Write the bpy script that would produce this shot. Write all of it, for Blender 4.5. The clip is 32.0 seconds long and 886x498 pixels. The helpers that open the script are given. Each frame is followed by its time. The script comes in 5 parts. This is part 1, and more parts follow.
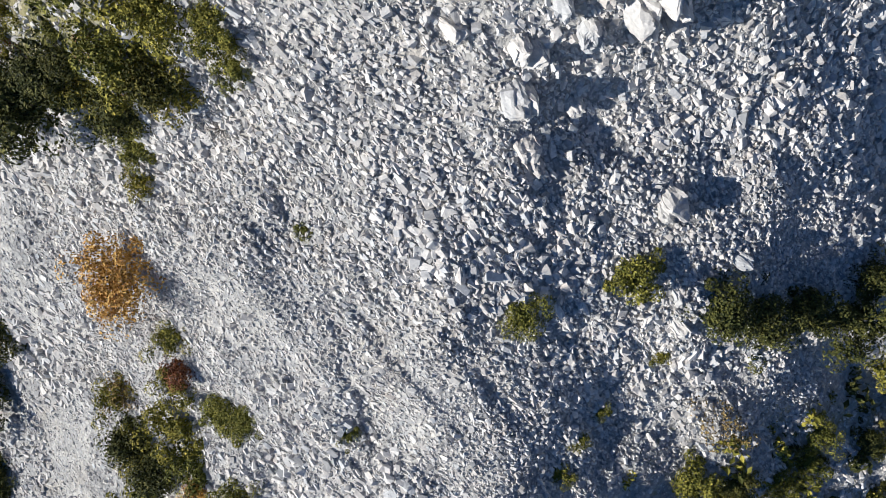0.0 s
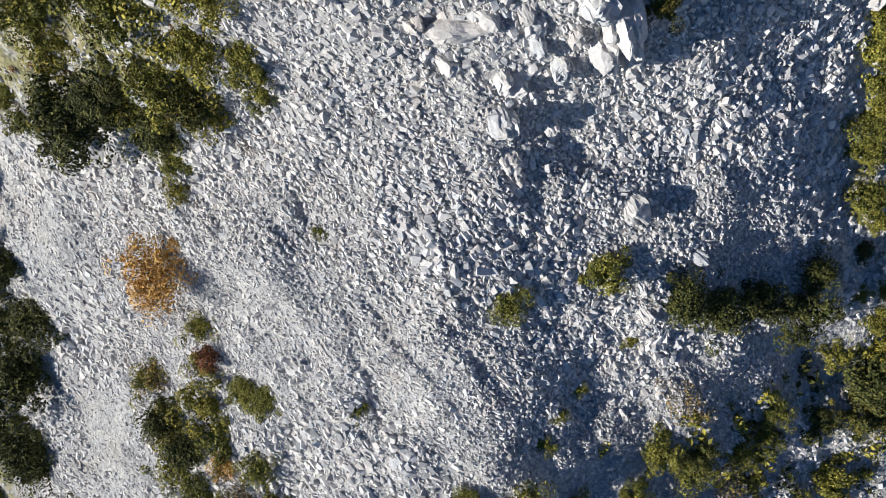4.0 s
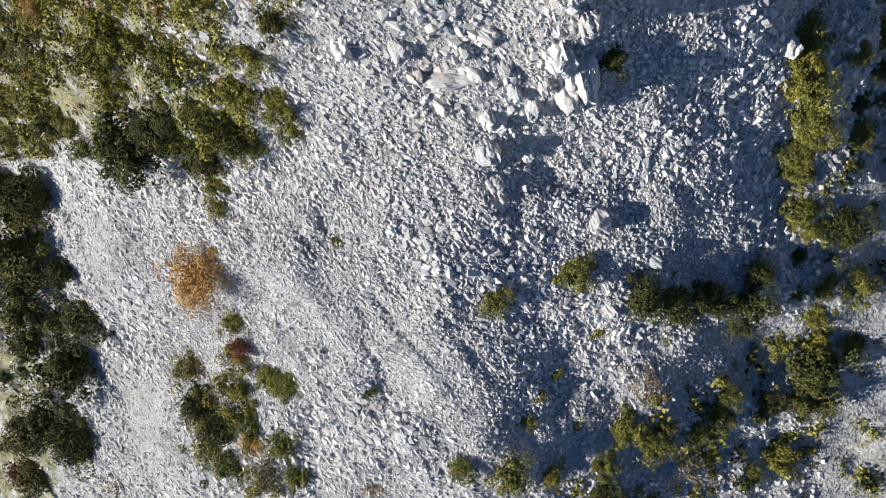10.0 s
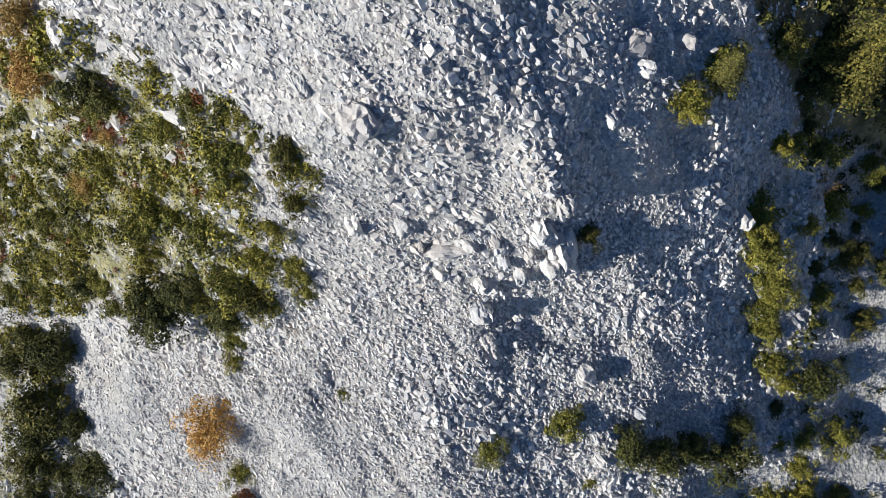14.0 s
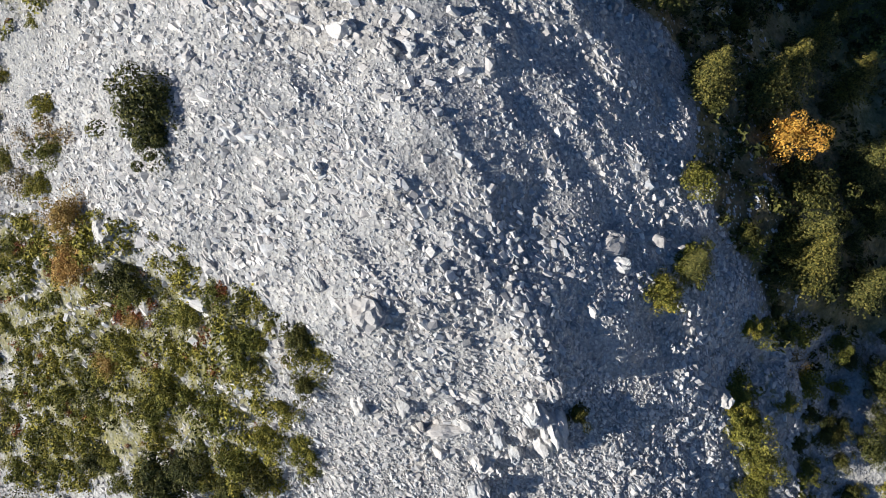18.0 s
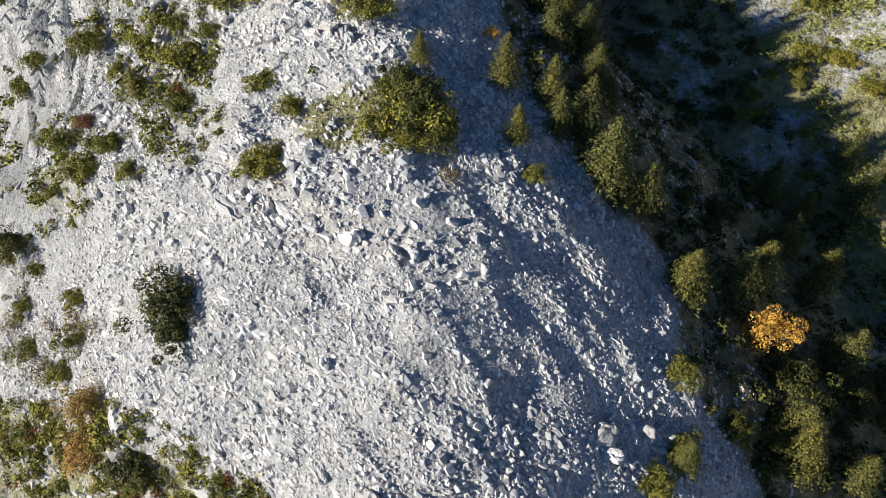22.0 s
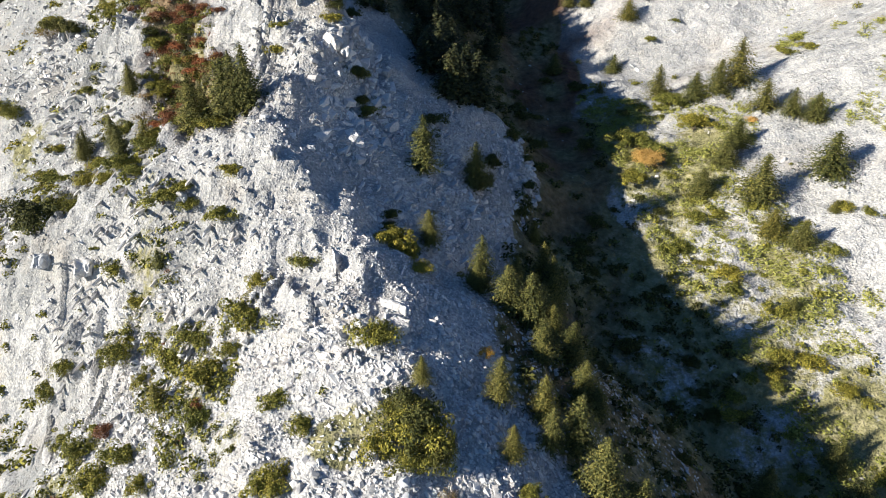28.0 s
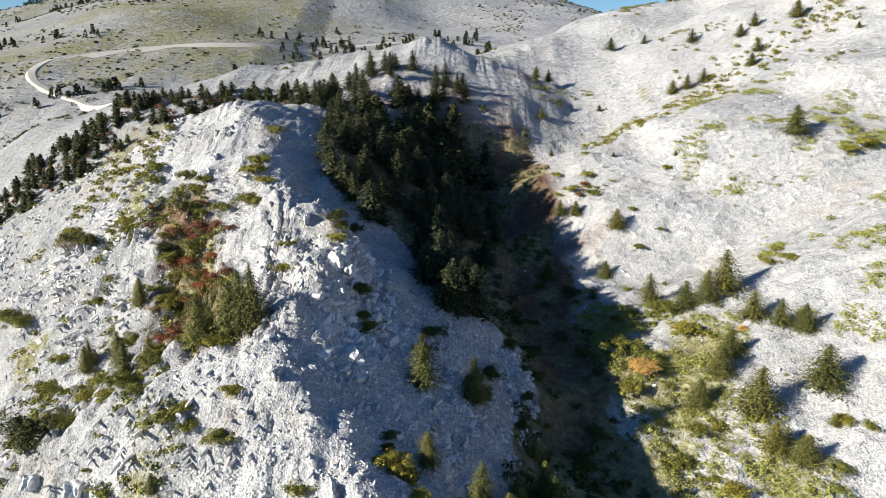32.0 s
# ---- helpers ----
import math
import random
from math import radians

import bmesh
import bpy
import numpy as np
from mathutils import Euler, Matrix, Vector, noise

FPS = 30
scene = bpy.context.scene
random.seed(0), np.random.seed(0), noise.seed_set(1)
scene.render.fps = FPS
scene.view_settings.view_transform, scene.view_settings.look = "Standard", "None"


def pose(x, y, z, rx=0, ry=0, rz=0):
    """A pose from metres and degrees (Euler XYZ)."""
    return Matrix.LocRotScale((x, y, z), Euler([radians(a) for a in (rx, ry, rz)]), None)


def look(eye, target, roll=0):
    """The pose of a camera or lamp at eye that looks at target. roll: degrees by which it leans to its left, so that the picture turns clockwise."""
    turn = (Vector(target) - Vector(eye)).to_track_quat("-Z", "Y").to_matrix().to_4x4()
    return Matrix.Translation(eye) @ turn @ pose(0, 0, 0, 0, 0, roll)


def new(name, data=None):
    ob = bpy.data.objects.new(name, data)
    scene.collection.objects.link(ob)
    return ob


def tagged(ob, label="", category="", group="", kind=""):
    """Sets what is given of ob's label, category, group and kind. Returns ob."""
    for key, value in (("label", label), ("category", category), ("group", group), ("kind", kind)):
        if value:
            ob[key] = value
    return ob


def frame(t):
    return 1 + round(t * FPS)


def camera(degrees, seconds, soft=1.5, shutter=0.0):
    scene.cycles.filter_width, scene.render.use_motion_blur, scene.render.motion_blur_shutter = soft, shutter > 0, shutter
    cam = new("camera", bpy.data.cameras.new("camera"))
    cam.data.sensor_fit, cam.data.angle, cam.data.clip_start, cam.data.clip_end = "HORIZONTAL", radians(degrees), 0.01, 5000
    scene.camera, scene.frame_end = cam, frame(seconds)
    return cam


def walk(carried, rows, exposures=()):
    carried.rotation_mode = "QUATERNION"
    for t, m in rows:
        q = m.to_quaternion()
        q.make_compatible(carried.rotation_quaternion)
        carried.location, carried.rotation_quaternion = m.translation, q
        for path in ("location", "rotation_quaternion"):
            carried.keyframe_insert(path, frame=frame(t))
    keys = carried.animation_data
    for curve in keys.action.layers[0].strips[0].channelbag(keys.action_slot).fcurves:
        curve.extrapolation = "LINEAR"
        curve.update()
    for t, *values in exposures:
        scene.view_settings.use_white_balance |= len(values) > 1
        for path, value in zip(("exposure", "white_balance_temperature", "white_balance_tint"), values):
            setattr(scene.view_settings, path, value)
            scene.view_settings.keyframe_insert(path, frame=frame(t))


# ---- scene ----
cam = camera(64.40, 32.0, soft=0.5)
# seconds, place, tilt up from straight down, turn, lean
PATH = [
    (0.0, -0.00, 0.00, 31.00, 0.09, 0.26, 0.05),
    (0.5, 0.01, 0.03, 31.61, 0.03, 0.25, 0.06),
    (1.0, 0.03, 0.06, 32.24, -0.02, 0.25, 0.06),
    (1.5, 0.03, 0.11, 32.84, -0.09, 0.24, 0.06),
    (2.0, 0.05, 0.16, 33.46, -0.16, 0.23, 0.07),
    (2.5, 0.08, 0.18, 34.07, -0.20, 0.20, 0.06),
    (3.0, 0.09, 0.16, 34.70, -0.17, 0.18, 0.06),
    (3.5, 0.11, 0.10, 35.34, -0.10, 0.17, 0.06),
    (5.5, 0.23, -0.25, 37.87, 0.11, 0.01, -0.02),
    (6.0, 0.22, -0.27, 38.47, 0.15, 0.00, -0.01),
    (7.0, 0.27, -0.23, 39.68, 0.10, 0.01, -0.00),
    (8.0, 0.29, -0.20, 40.83, 0.03, 0.01, -0.02),
    (9.0, 0.33, -0.23, 42.01, 0.08, 0.03, -0.02),
    (9.5, 0.33, -0.26, 42.62, 0.26, 0.03, -0.03),
    (10.0, 0.34, -0.24, 43.20, 0.79, 0.03, -0.03),
    (10.5, 0.34, -0.25, 43.74, 1.47, 0.04, -0.03),
    (11.0, 0.35, -0.18, 44.28, 2.87, 0.04, -0.02),
    (11.5, 0.35, -0.13, 44.83, 4.47, 0.04, 0.01),
    (12.0, 0.37, -0.15, 45.41, 6.13, 0.02, 0.04),
    (13.0, 0.40, -0.20, 46.55, 9.49, -0.06, 0.09),
    (14.0, 0.41, -0.27, 47.60, 12.94, -0.17, 0.17),
    (14.5, 0.40, -0.32, 48.13, 14.66, -0.23, 0.22),
    (16.5, 0.33, -0.34, 50.20, 21.43, -0.48, 0.46),
    (17.0, 0.32, -0.31, 50.74, 23.01, -0.52, 0.52),
    (18.0, 0.31, -0.21, 51.81, 25.95, -0.52, 0.53),
    (19.0, 0.35, -0.15, 52.84, 29.09, -0.33, 0.36),
    (20.0, 0.46, -0.18, 53.80, 32.39, -0.09, 0.16),
    (21.0, 0.50, -0.19, 54.74, 35.72, 0.04, 0.07),
    (22.0, 0.51, -0.28, 55.69, 39.14, 0.07, 0.06),
    (23.0, 0.55, -0.38, 56.64, 42.59, 0.12, 0.02),
    (24.0, 0.57, -0.45, 57.63, 46.09, 0.15, -0.03),
    (25.0, 0.53, -0.54, 58.59, 49.63, 0.16, -0.04),
    (25.5, 0.54, -0.56, 59.08, 51.36, 0.15, -0.04),
    (27.5, 0.59, -0.60, 61.18, 58.39, 0.15, -0.10),
    (28.0, 0.59, -0.63, 61.74, 60.15, 0.12, -0.09),
    (29.0, 0.61, -0.64, 62.88, 63.71, 0.08, -0.11),
    (30.0, 0.62, -0.60, 63.99, 67.37, 0.05, -0.14),
    (31.0, 0.58, -0.52, 65.21, 71.02, -0.01, -0.12),
    (31.5, 0.55, -0.49, 65.84, 72.83, -0.03, -0.11),
    (32.0, 0.53, -0.47, 66.47, 74.65, -0.05, -0.07),
]
walk(cam, [(t, pose(x, y, z, tilt, 0, turn) @ pose(0, 0, 0, 0, 0, lean)) for t, x, y, z, tilt, turn, lean in PATH],
     exposures=[(0.0, 0.52, 5130, 6), (12.0, 0.58, 5130, 6), (20.0, 0.48, 5200, 6), (26.0, 1.0, 5380, 5), (32.0, 1.1, 5280, 5)])

# ---- sky and sun: low afternoon sun from beyond the open flank ----
SUN_UP, SUN_FROM = 22.3, (-0.95, -0.32)
world = bpy.data.worlds.new("sky")
scene.world = world
world.use_nodes = True
wn = world.node_tree.nodes
sky = wn.new("ShaderNodeTexSky")
sky.sky_type, sky.sun_disc = "NISHITA", False
sky.sun_elevation, sky.sun_rotation = radians(SUN_UP), math.atan2(SUN_FROM[0], SUN_FROM[1])
sky.altitude, sky.air_density, sky.dust_density, sky.ozone_density = 1200, 1.0, 0.1, 4.0
world.node_tree.links.new(sky.outputs[0], wn["Background"].inputs[0])
wn["Background"].inputs[1].default_value = 0.046
lamp = bpy.data.lights.new("sun", "SUN")
lamp.energy, lamp.angle, lamp.color = 5.0, radians(0.53), (1.0, 0.80, 0.58)
side = math.cos(radians(SUN_UP)) / math.hypot(*SUN_FROM)
sun = new("sun", lamp)
sun.matrix_world = look((SUN_FROM[0] * side * 300, SUN_FROM[1] * side * 300, math.sin(radians(SUN_UP)) * 300), (0, 0, 0))


# ---- materials ----
def material(name, rough=0.9):
    m = bpy.data.materials.new(name)
    m.use_nodes = True
    nt = m.node_tree
    nt.nodes["Principled BSDF"].inputs["Roughness"].default_value = rough
    nt.nodes["Principled BSDF"].inputs["Specular IOR Level"].default_value = 0.25
    return m, nt, nt.nodes["Principled BSDF"]


def node(nt, kind, **values):
    n = nt.nodes.new(kind)
    for key, value in values.items():
        n.inputs[key.replace("_", " ")].default_value = value
    return n


def ramp(nt, source, stops):
    n = nt.nodes.new("ShaderNodeValToRGB")
    while len(n.color_ramp.elements) < len(stops):
        n.color_ramp.elements.new(0.5)
    for e, (at, c) in zip(n.color_ramp.elements, stops):
        e.position, e.color = at, (*c, 1) if len(c) == 3 else (c[0], c[0], c[0], 1)
    nt.links.new(source, n.inputs[0])
    return n.outputs[0]


def mixed(nt, factor, a, b, how="MIX"):
    n = nt.nodes.new("ShaderNodeMix")
    n.data_type, n.blend_type = "RGBA", how
    for socket, v in ((n.inputs[0], factor), (n.inputs[6], a), (n.inputs[7], b)):
        if isinstance(v, bpy.types.NodeSocket):
            nt.links.new(v, socket)
        elif isinstance(v, tuple):
            socket.default_value = (*v, 1)
        else:
            socket.default_value = v
    return n.outputs[2]


def noise_of(nt, scale, detail=4.0, rough=0.6, vector=None):
    n = node(nt, "ShaderNodeTexNoise", Scale=scale, Detail=detail, Roughness=rough)
    nt.links.new(vector or place_of(nt), n.inputs["Vector"])
    return n.outputs[0]


def place_of(nt):
    g = nt.nodes.get("where") or nt.nodes.new("ShaderNodeNewGeometry")
    g.name = "where"
    return g.outputs["Position"]


def relief(nt, shader, height, strength, distance):
    b = node(nt, "ShaderNodeBump", Strength=strength, Distance=distance)
    nt.links.new(height, b.inputs["Height"])
    nt.links.new(b.outputs[0], shader.inputs["Normal"])


def limestone(name, tint=(1, 1, 1), random_source="island"):
    m, nt, sh = material(name, 0.92)
    n1, n2, n3 = noise_of(nt, 0.5, 5), noise_of(nt, 5.0, 5, 0.65), noise_of(nt, 28.0, 3)
    base = ramp(nt, n2, [(0.28, (0.47, 0.475, 0.485)), (0.52, (0.63, 0.625, 0.615)), (0.75, (0.78, 0.77, 0.75))])
    if random_source == "island":
        g = nt.nodes.new("ShaderNodeNewGeometry")
        rnd = g.outputs["Random Per Island"]
    else:
        rnd = nt.nodes.new("ShaderNodeObjectInfo").outputs["Random"]
    own = ramp(nt, rnd, [(0.0, (0.42, 0.44, 0.47) if random_source == "island" else (0.8, 0.8, 0.8)), (0.18, (0.82, 0.785, 0.76)), (0.4, (0.84, 0.865, 0.90)), (0.7, (1.03, 0.985, 0.94)), (1.0, (1.12, 1.11, 1.09))])
    c = mixed(nt, 1.0, base, own, "MULTIPLY")
    c = mixed(nt, 1.0, c, tint, "MULTIPLY")
    stain = ramp(nt, n1, [(0.58, (0.0,)), (0.75, (0.4,))])
    c = mixed(nt, stain, c, (0.40, 0.335, 0.26))
    lichen = ramp(nt, n3, [(0.62, (0.0,)), (0.7, (0.35,))])
    c = mixed(nt, lichen, c, (0.2, 0.205, 0.2))
    nt.links.new(c, sh.inputs["Base Color"])
    relief(nt, sh, n2, 0.5, 0.08)
    return m


def foliage(name, dark, mid, light, autumn=None):
    m, nt, sh = material(name, 0.75)
    g = nt.nodes.new("ShaderNodeNewGeometry")
    own = nt.nodes.new("ShaderNodeObjectInfo")
    c = ramp(nt, g.outputs["Random Per Island"], [(0.05, dark), (0.5, mid), (0.95, light)])
    tone = ramp(nt, own.outputs["Random"], [(0.0, (0.75, 0.8, 0.8)), (0.5, (1, 1, 1)), (1.0, (1.25, 1.15, 0.9))])
    c = mixed(nt, 1.0, c, tone, "MULTIPLY")
    if autumn:
        spots = ramp(nt, noise_of(nt, 0.9, 2), [(0.5, (0.0,)), (0.62, (0.8,))])
        c = mixed(nt, spots, c, autumn)
    nt.links.new(c, sh.inputs["Base Color"])
    return m


def ground_material():
    m, nt, sh = material("hillside", 0.95)
    n1, n2, n3 = noise_of(nt, 0.11, 4), noise_of(nt, 0.9, 5, 0.65), noise_of(nt, 6.0, 5, 0.7)
    cells = node(nt, "ShaderNodeTexVoronoi", Scale=4.2)
    nt.links.new(place_of(nt), cells.inputs["Vector"])
    big = node(nt, "ShaderNodeTexVoronoi", Scale=0.8)
    nt.links.new(place_of(nt), big.inputs["Vector"])
    stone = ramp(nt, n3, [(0.25, (0.46, 0.465, 0.475)), (0.5, (0.60, 0.595, 0.585)), (0.75, (0.70, 0.685, 0.66))])
    tone = ramp(nt, n2, [(0.3, (0.80, 0.81, 0.84)), (0.7, (1.06, 1.04, 1.0))])
    stone = mixed(nt, 1.0, stone, tone, "MULTIPLY")
    # cells darken towards their edges: shade between stones, put into the colour
    gap_shade = ramp(nt, cells.outputs["Distance"], [(0.25, (1.0,)), (0.6, (0.84,))])
    stone = mixed(nt, 1.0, stone, gap_shade, "MULTIPLY")
    chip = ramp(nt, cells.outputs["Color"], [(0.15, (0.68, 0.69, 0.71)), (0.5, (0.95, 0.95, 0.95)), (0.85, (1.12, 1.11, 1.08))])
    stone = mixed(nt, 1.0, stone, chip, "MULTIPLY")
    grey = ramp(nt, noise_of(nt, 0.045, 7, 0.7), [(0.38, (0.76, 0.77, 0.78)), (0.6, (1.0, 1.0, 1.0))])
    stone = mixed(nt, 1.0, stone, grey, "MULTIPLY")
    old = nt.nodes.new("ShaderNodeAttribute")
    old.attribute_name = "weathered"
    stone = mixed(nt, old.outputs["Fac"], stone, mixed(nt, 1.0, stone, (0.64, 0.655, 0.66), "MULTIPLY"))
    dirt = ramp(nt, n1, [(0.54, (0.0,)), (0.74, (0.45,))])
    stone = mixed(nt, dirt, stone, (0.36, 0.31, 0.245))
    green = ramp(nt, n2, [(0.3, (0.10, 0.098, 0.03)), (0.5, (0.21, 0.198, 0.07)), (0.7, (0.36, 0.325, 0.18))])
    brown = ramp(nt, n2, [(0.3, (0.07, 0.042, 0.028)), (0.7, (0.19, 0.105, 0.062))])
    turf, earth_shade = nt.nodes.new("ShaderNodeAttribute"), nt.nodes.new("ShaderNodeAttribute")
    turf.attribute_name, earth_shade.attribute_name = "turf", "earth_shade"
    a = nt.nodes.new("ShaderNodeMath")
    a.operation = "ADD"
    nt.links.new(turf.outputs["Fac"], a.inputs[0])
    nt.links.new(mixed(nt, 0.5, mixed(nt, 0.5, noise_of(nt, 0.05, 10, 0.76), noise_of(nt, 0.24, 8, 0.74)), noise_of(nt, 0.8, 7, 0.75)), a.inputs[1])
    a.use_clamp = True
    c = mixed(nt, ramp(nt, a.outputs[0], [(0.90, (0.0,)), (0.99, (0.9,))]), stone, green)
    c = mixed(nt, earth_shade.outputs["Fac"], c, brown)
    nt.links.new(c, sh.inputs["Base Color"])
    stretch = node(nt, "ShaderNodeMapping", Rotation=(0, 0, 0.28), Scale=(2.4, 0.45, 1.2))
    nt.links.new(place_of(nt), stretch.inputs["Vector"])
    beds = noise_of(nt, 1.0, 6, 0.7, stretch.outputs[0])
    n3 = mixed(nt, 0.6, n3, beds)
    h = mixed(nt, 0.5, mixed(nt, 0.5, cells.outputs["Distance"], big.outputs["Distance"]), n3)
    relief(nt, sh, h, 0.8, 0.45)
    broad = node(nt, "ShaderNodeBump", Strength=0.45, Distance=3.0)
    nt.links.new(noise_of(nt, 0.10, 8, 0.62), broad.inputs["Height"])
    nt.links.new(broad.outputs[0], nt.nodes["Bump"].inputs["Normal"])
    tilt = nt.nodes["Bump"].outputs[0]
    for source, much in ((cells, 0.6), (big, 0.35)):
        v = nt.nodes.new("ShaderNodeVectorMath")
        v.operation = "MULTIPLY_ADD"
        v.inputs[1].default_value, v.inputs[2].default_value = (much,) * 3, (-0.5 * much,) * 3
        nt.links.new(source.outputs["Color"], v.inputs[0])
        w = nt.nodes.new("ShaderNodeVectorMath")
        nt.links.new(tilt, w.inputs[0])
        nt.links.new(v.outputs[0], w.inputs[1])
        tilt = w.outputs[0]
    unit = nt.nodes.new("ShaderNodeVectorMath")
    unit.operation = "NORMALIZE"
    nt.links.new(tilt, unit.inputs[0])
    nt.links.new(unit.outputs[0], sh.inputs["Normal"])
    return m


STONE = limestone("limestone")
STONE_ONE = limestone("limestone_block", (0.9, 0.9, 0.9), random_source="object")
GROUND = ground_material()
OLIVE = foliage("juniper_leaves", (0.050, 0.056, 0.008), (0.165, 0.162, 0.022), (0.350, 0.320, 0.055))
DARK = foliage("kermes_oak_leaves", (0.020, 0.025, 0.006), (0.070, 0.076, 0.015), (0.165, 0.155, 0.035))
# dark green fir needles, with the wood's shade put into the colour
SHADED_FIR = foliage("shaded_fir_needles", (0.014, 0.019, 0.009), (0.036, 0.044, 0.016), (0.085, 0.085, 0.030))
FIRLEAF = foliage("fir_needles", (0.034, 0.040, 0.010), (0.100, 0.102, 0.022), (0.205, 0.185, 0.045))
ORANGE = foliage("orange_leaves", (0.30, 0.16, 0.035), (0.50, 0.31, 0.08), (0.62, 0.45, 0.15))
RUST = foliage("rust_leaves", (0.09, 0.03, 0.015), (0.2, 0.075, 0.03), (0.3, 0.13, 0.05))
BROWN = foliage("withered_leaves", (0.09, 0.06, 0.02), (0.2, 0.14, 0.045), (0.33, 0.25, 0.10))
YELLOW = foliage("yellow_leaves", (0.28, 0.15, 0.022), (0.50, 0.31, 0.05), (0.64, 0.45, 0.11))
# juniper leaves made lighter: the slope's sunlight is put into this colour
SUNLIT_SCRUB = foliage("sunlit_scrub_leaves", (0.20, 0.205, 0.038), (0.33, 0.325, 0.070), (0.43, 0.41, 0.12))
GRASS = foliage("dry_grass", (0.07, 0.075, 0.02), (0.15, 0.15, 0.04), (0.27, 0.24, 0.10))
BARK, bark_nt, bark_sh = material("bark", 0.9)
bark_nt.links.new(ramp(bark_nt, noise_of(bark_nt, 9.0, 4), [(0.3, (0.08, 0.06, 0.045)), (0.7, (0.2, 0.165, 0.13))]), bark_sh.inputs["Base Color"])
GREYWOOD, grey_nt, grey_sh = material("grey_dead_wood", 0.85)
grey_nt.links.new(ramp(grey_nt, noise_of(grey_nt, 9.0, 4), [(0.3, (0.2, 0.18, 0.16)), (0.7, (0.42, 0.39, 0.36))]), grey_sh.inputs["Base Color"])
GRAVEL, gravel_nt, gravel_sh = material("dirt_road", 0.95)
gravel_nt.links.new(ramp(gravel_nt, noise_of(gravel_nt, 0.6, 5), [(0.3, (0.42, 0.385, 0.335)), (0.7, (0.54, 0.50, 0.44))]), gravel_sh.inputs["Base Color"])

# ---- the lie of the land ----
def lattice(ix, iy, seed):
    h = (ix * 374761393 + iy * 668265263 + seed * 974634667) & 0x7FFFFFFF
    h = ((h ^ (h >> 13)) * 1274126177) & 0x7FFFFFFF
    return ((h ^ (h >> 16)) & 0xFFFF) / 65535.0


def grain(x, y, size, seed=0):
    """Smooth noise from -1 to 1 with features of that size in metres."""
    u, v = np.asarray(x, float) / size, np.asarray(y, float) / size
    iu, iv = np.floor(u).astype(np.int64), np.floor(v).astype(np.int64)
    a, b = u - iu, v - iv
    a, b = a * a * (3 - 2 * a), b * b * (3 - 2 * b)
    low = lattice(iu, iv, seed) * (1 - a) + lattice(iu + 1, iv, seed) * a
    high = lattice(iu, iv + 1, seed) * (1 - a) + lattice(iu + 1, iv + 1, seed) * a
    return 2 * (low * (1 - b) + high * b) - 1


def soft(d, w=4.0):
    """A bend: 0 before 0 and d after it, rounded over w."""
    return 0.5 * (d + np.sqrt(d * d + w * w))


def higher(a, b, w=3.0):
    return 0.5 * (a + b + np.sqrt((a - b) ** 2 + w * w))


# crest of the main ridge: y, x, z
CREST = np.array([(-60, 3, -24), (-30, 3, -11), (-15, 3, -3.71), (-8, 3, -2.44), (0, 2.5, 1.55), (6, 2.5, 4.31), (9, 2.2, 7.69), (14, 1, 14.26), (22, -0.53, 18.76),
                  (27, -1.45, 20.56), (36, -2.55, 23.06), (45, -4.11, 25.18), (56, -6.01, 27.27), (64, -11.6, 30), (69, -17.6, 33.5),
                  (73, -18.4, 34.9), (80, -17.4, 37.3), (88, -14, 39.5), (96, -14.5, 42.2), (100, -16.4, 43.9), (105, -22.4, 45.5), (112, -27, 47.3), (125, -31.5, 50.2), (144, -38.5, 58.6), (156, -38, 57), (180, -28, 54), (215, -14, 57), (256, -5, 66), (300, 0, 60)])
# its sunless side: y, first slope, lower slope, where it steepens
FALL = np.array([(-30, 0.24, 0.37, 12.15), (5, 0.29, 0.46, 11.75), (15, 0.44, 0.78, 10.3), (25, 0.44, 0.58, 11.17), (36, 0.36, 0.71, 9.66), (50, 0.4, 0.73, 9.79), (62, 0.57, 0.88, 12.5), (75, 0.56, 0.8, 18), (100, 0.48, 0.78, 20.46),
                 (150, 0.45, 0.7, 14)])
# its sunny side: y, first slope, lower slope, where it steepens
WEST = np.array([(-30, 0.29, 0.59, 13), (0, 0.21, 0.52, 13), (15, 0.35, 0.71, 13), (30, 0.26, 0.71, 13), (45, 0.32, 0.63, 13), (60, 0.35, 0.68, 13), (75, 0.31, 0.66, 13), (110, 0.27, 0.56, 13)])
# steps in the rock beside the crest: y, drop, distance from the crest
CLIFF = np.array([(-30, 0.8, 2), (4, 0.7, 2), (8, 0, 2), (20, 0, 2.5), (76, 0, 3), (84, 3.67, 3.5), (106, 4.42, 4), (116, 2, 4), (140, 0, 4)])
# floor of the side valley: y, x, z
VALLEY = np.array([(-60, 46, -26.01), (0, 42, -7.77), (20, 40, -1.97), (41, 34, 2.01), (55, 29, 6.12), (70, 26, 10.1), (94, 22, 18.33), (113, 20, 19.59), (135, 20, 16.8),
                   (155, 20, 17), (190, 21, 28), (211, 22, 37), (232, 19, 47), (265, 10, 58), (320, 0, 56)])
# other crests: x, y, z
SPUR = [(30, 164, 33), (62, 184, 49), (95, 190, 62), (130, 200, 76), (200, 225, 100), (320, 260, 135)]
KNOLLS = [(-110, 290, 52), (-65, 262, 62), (-5, 256, 66), (19, 262, 59.5), (45, 300, 70), (72, 330, 80), (106, 335, 91), (180, 340, 118), (320, 360, 150)]
MOUNTAIN = [(-1500, 800, 20), (-900, 800, 60), (-504, 820, 102), (-330, 860, 150), (-100, 900, 178), (60, 900, 137), (190, 900, 104), (420, 950, 120), (1500, 1000, 160)]


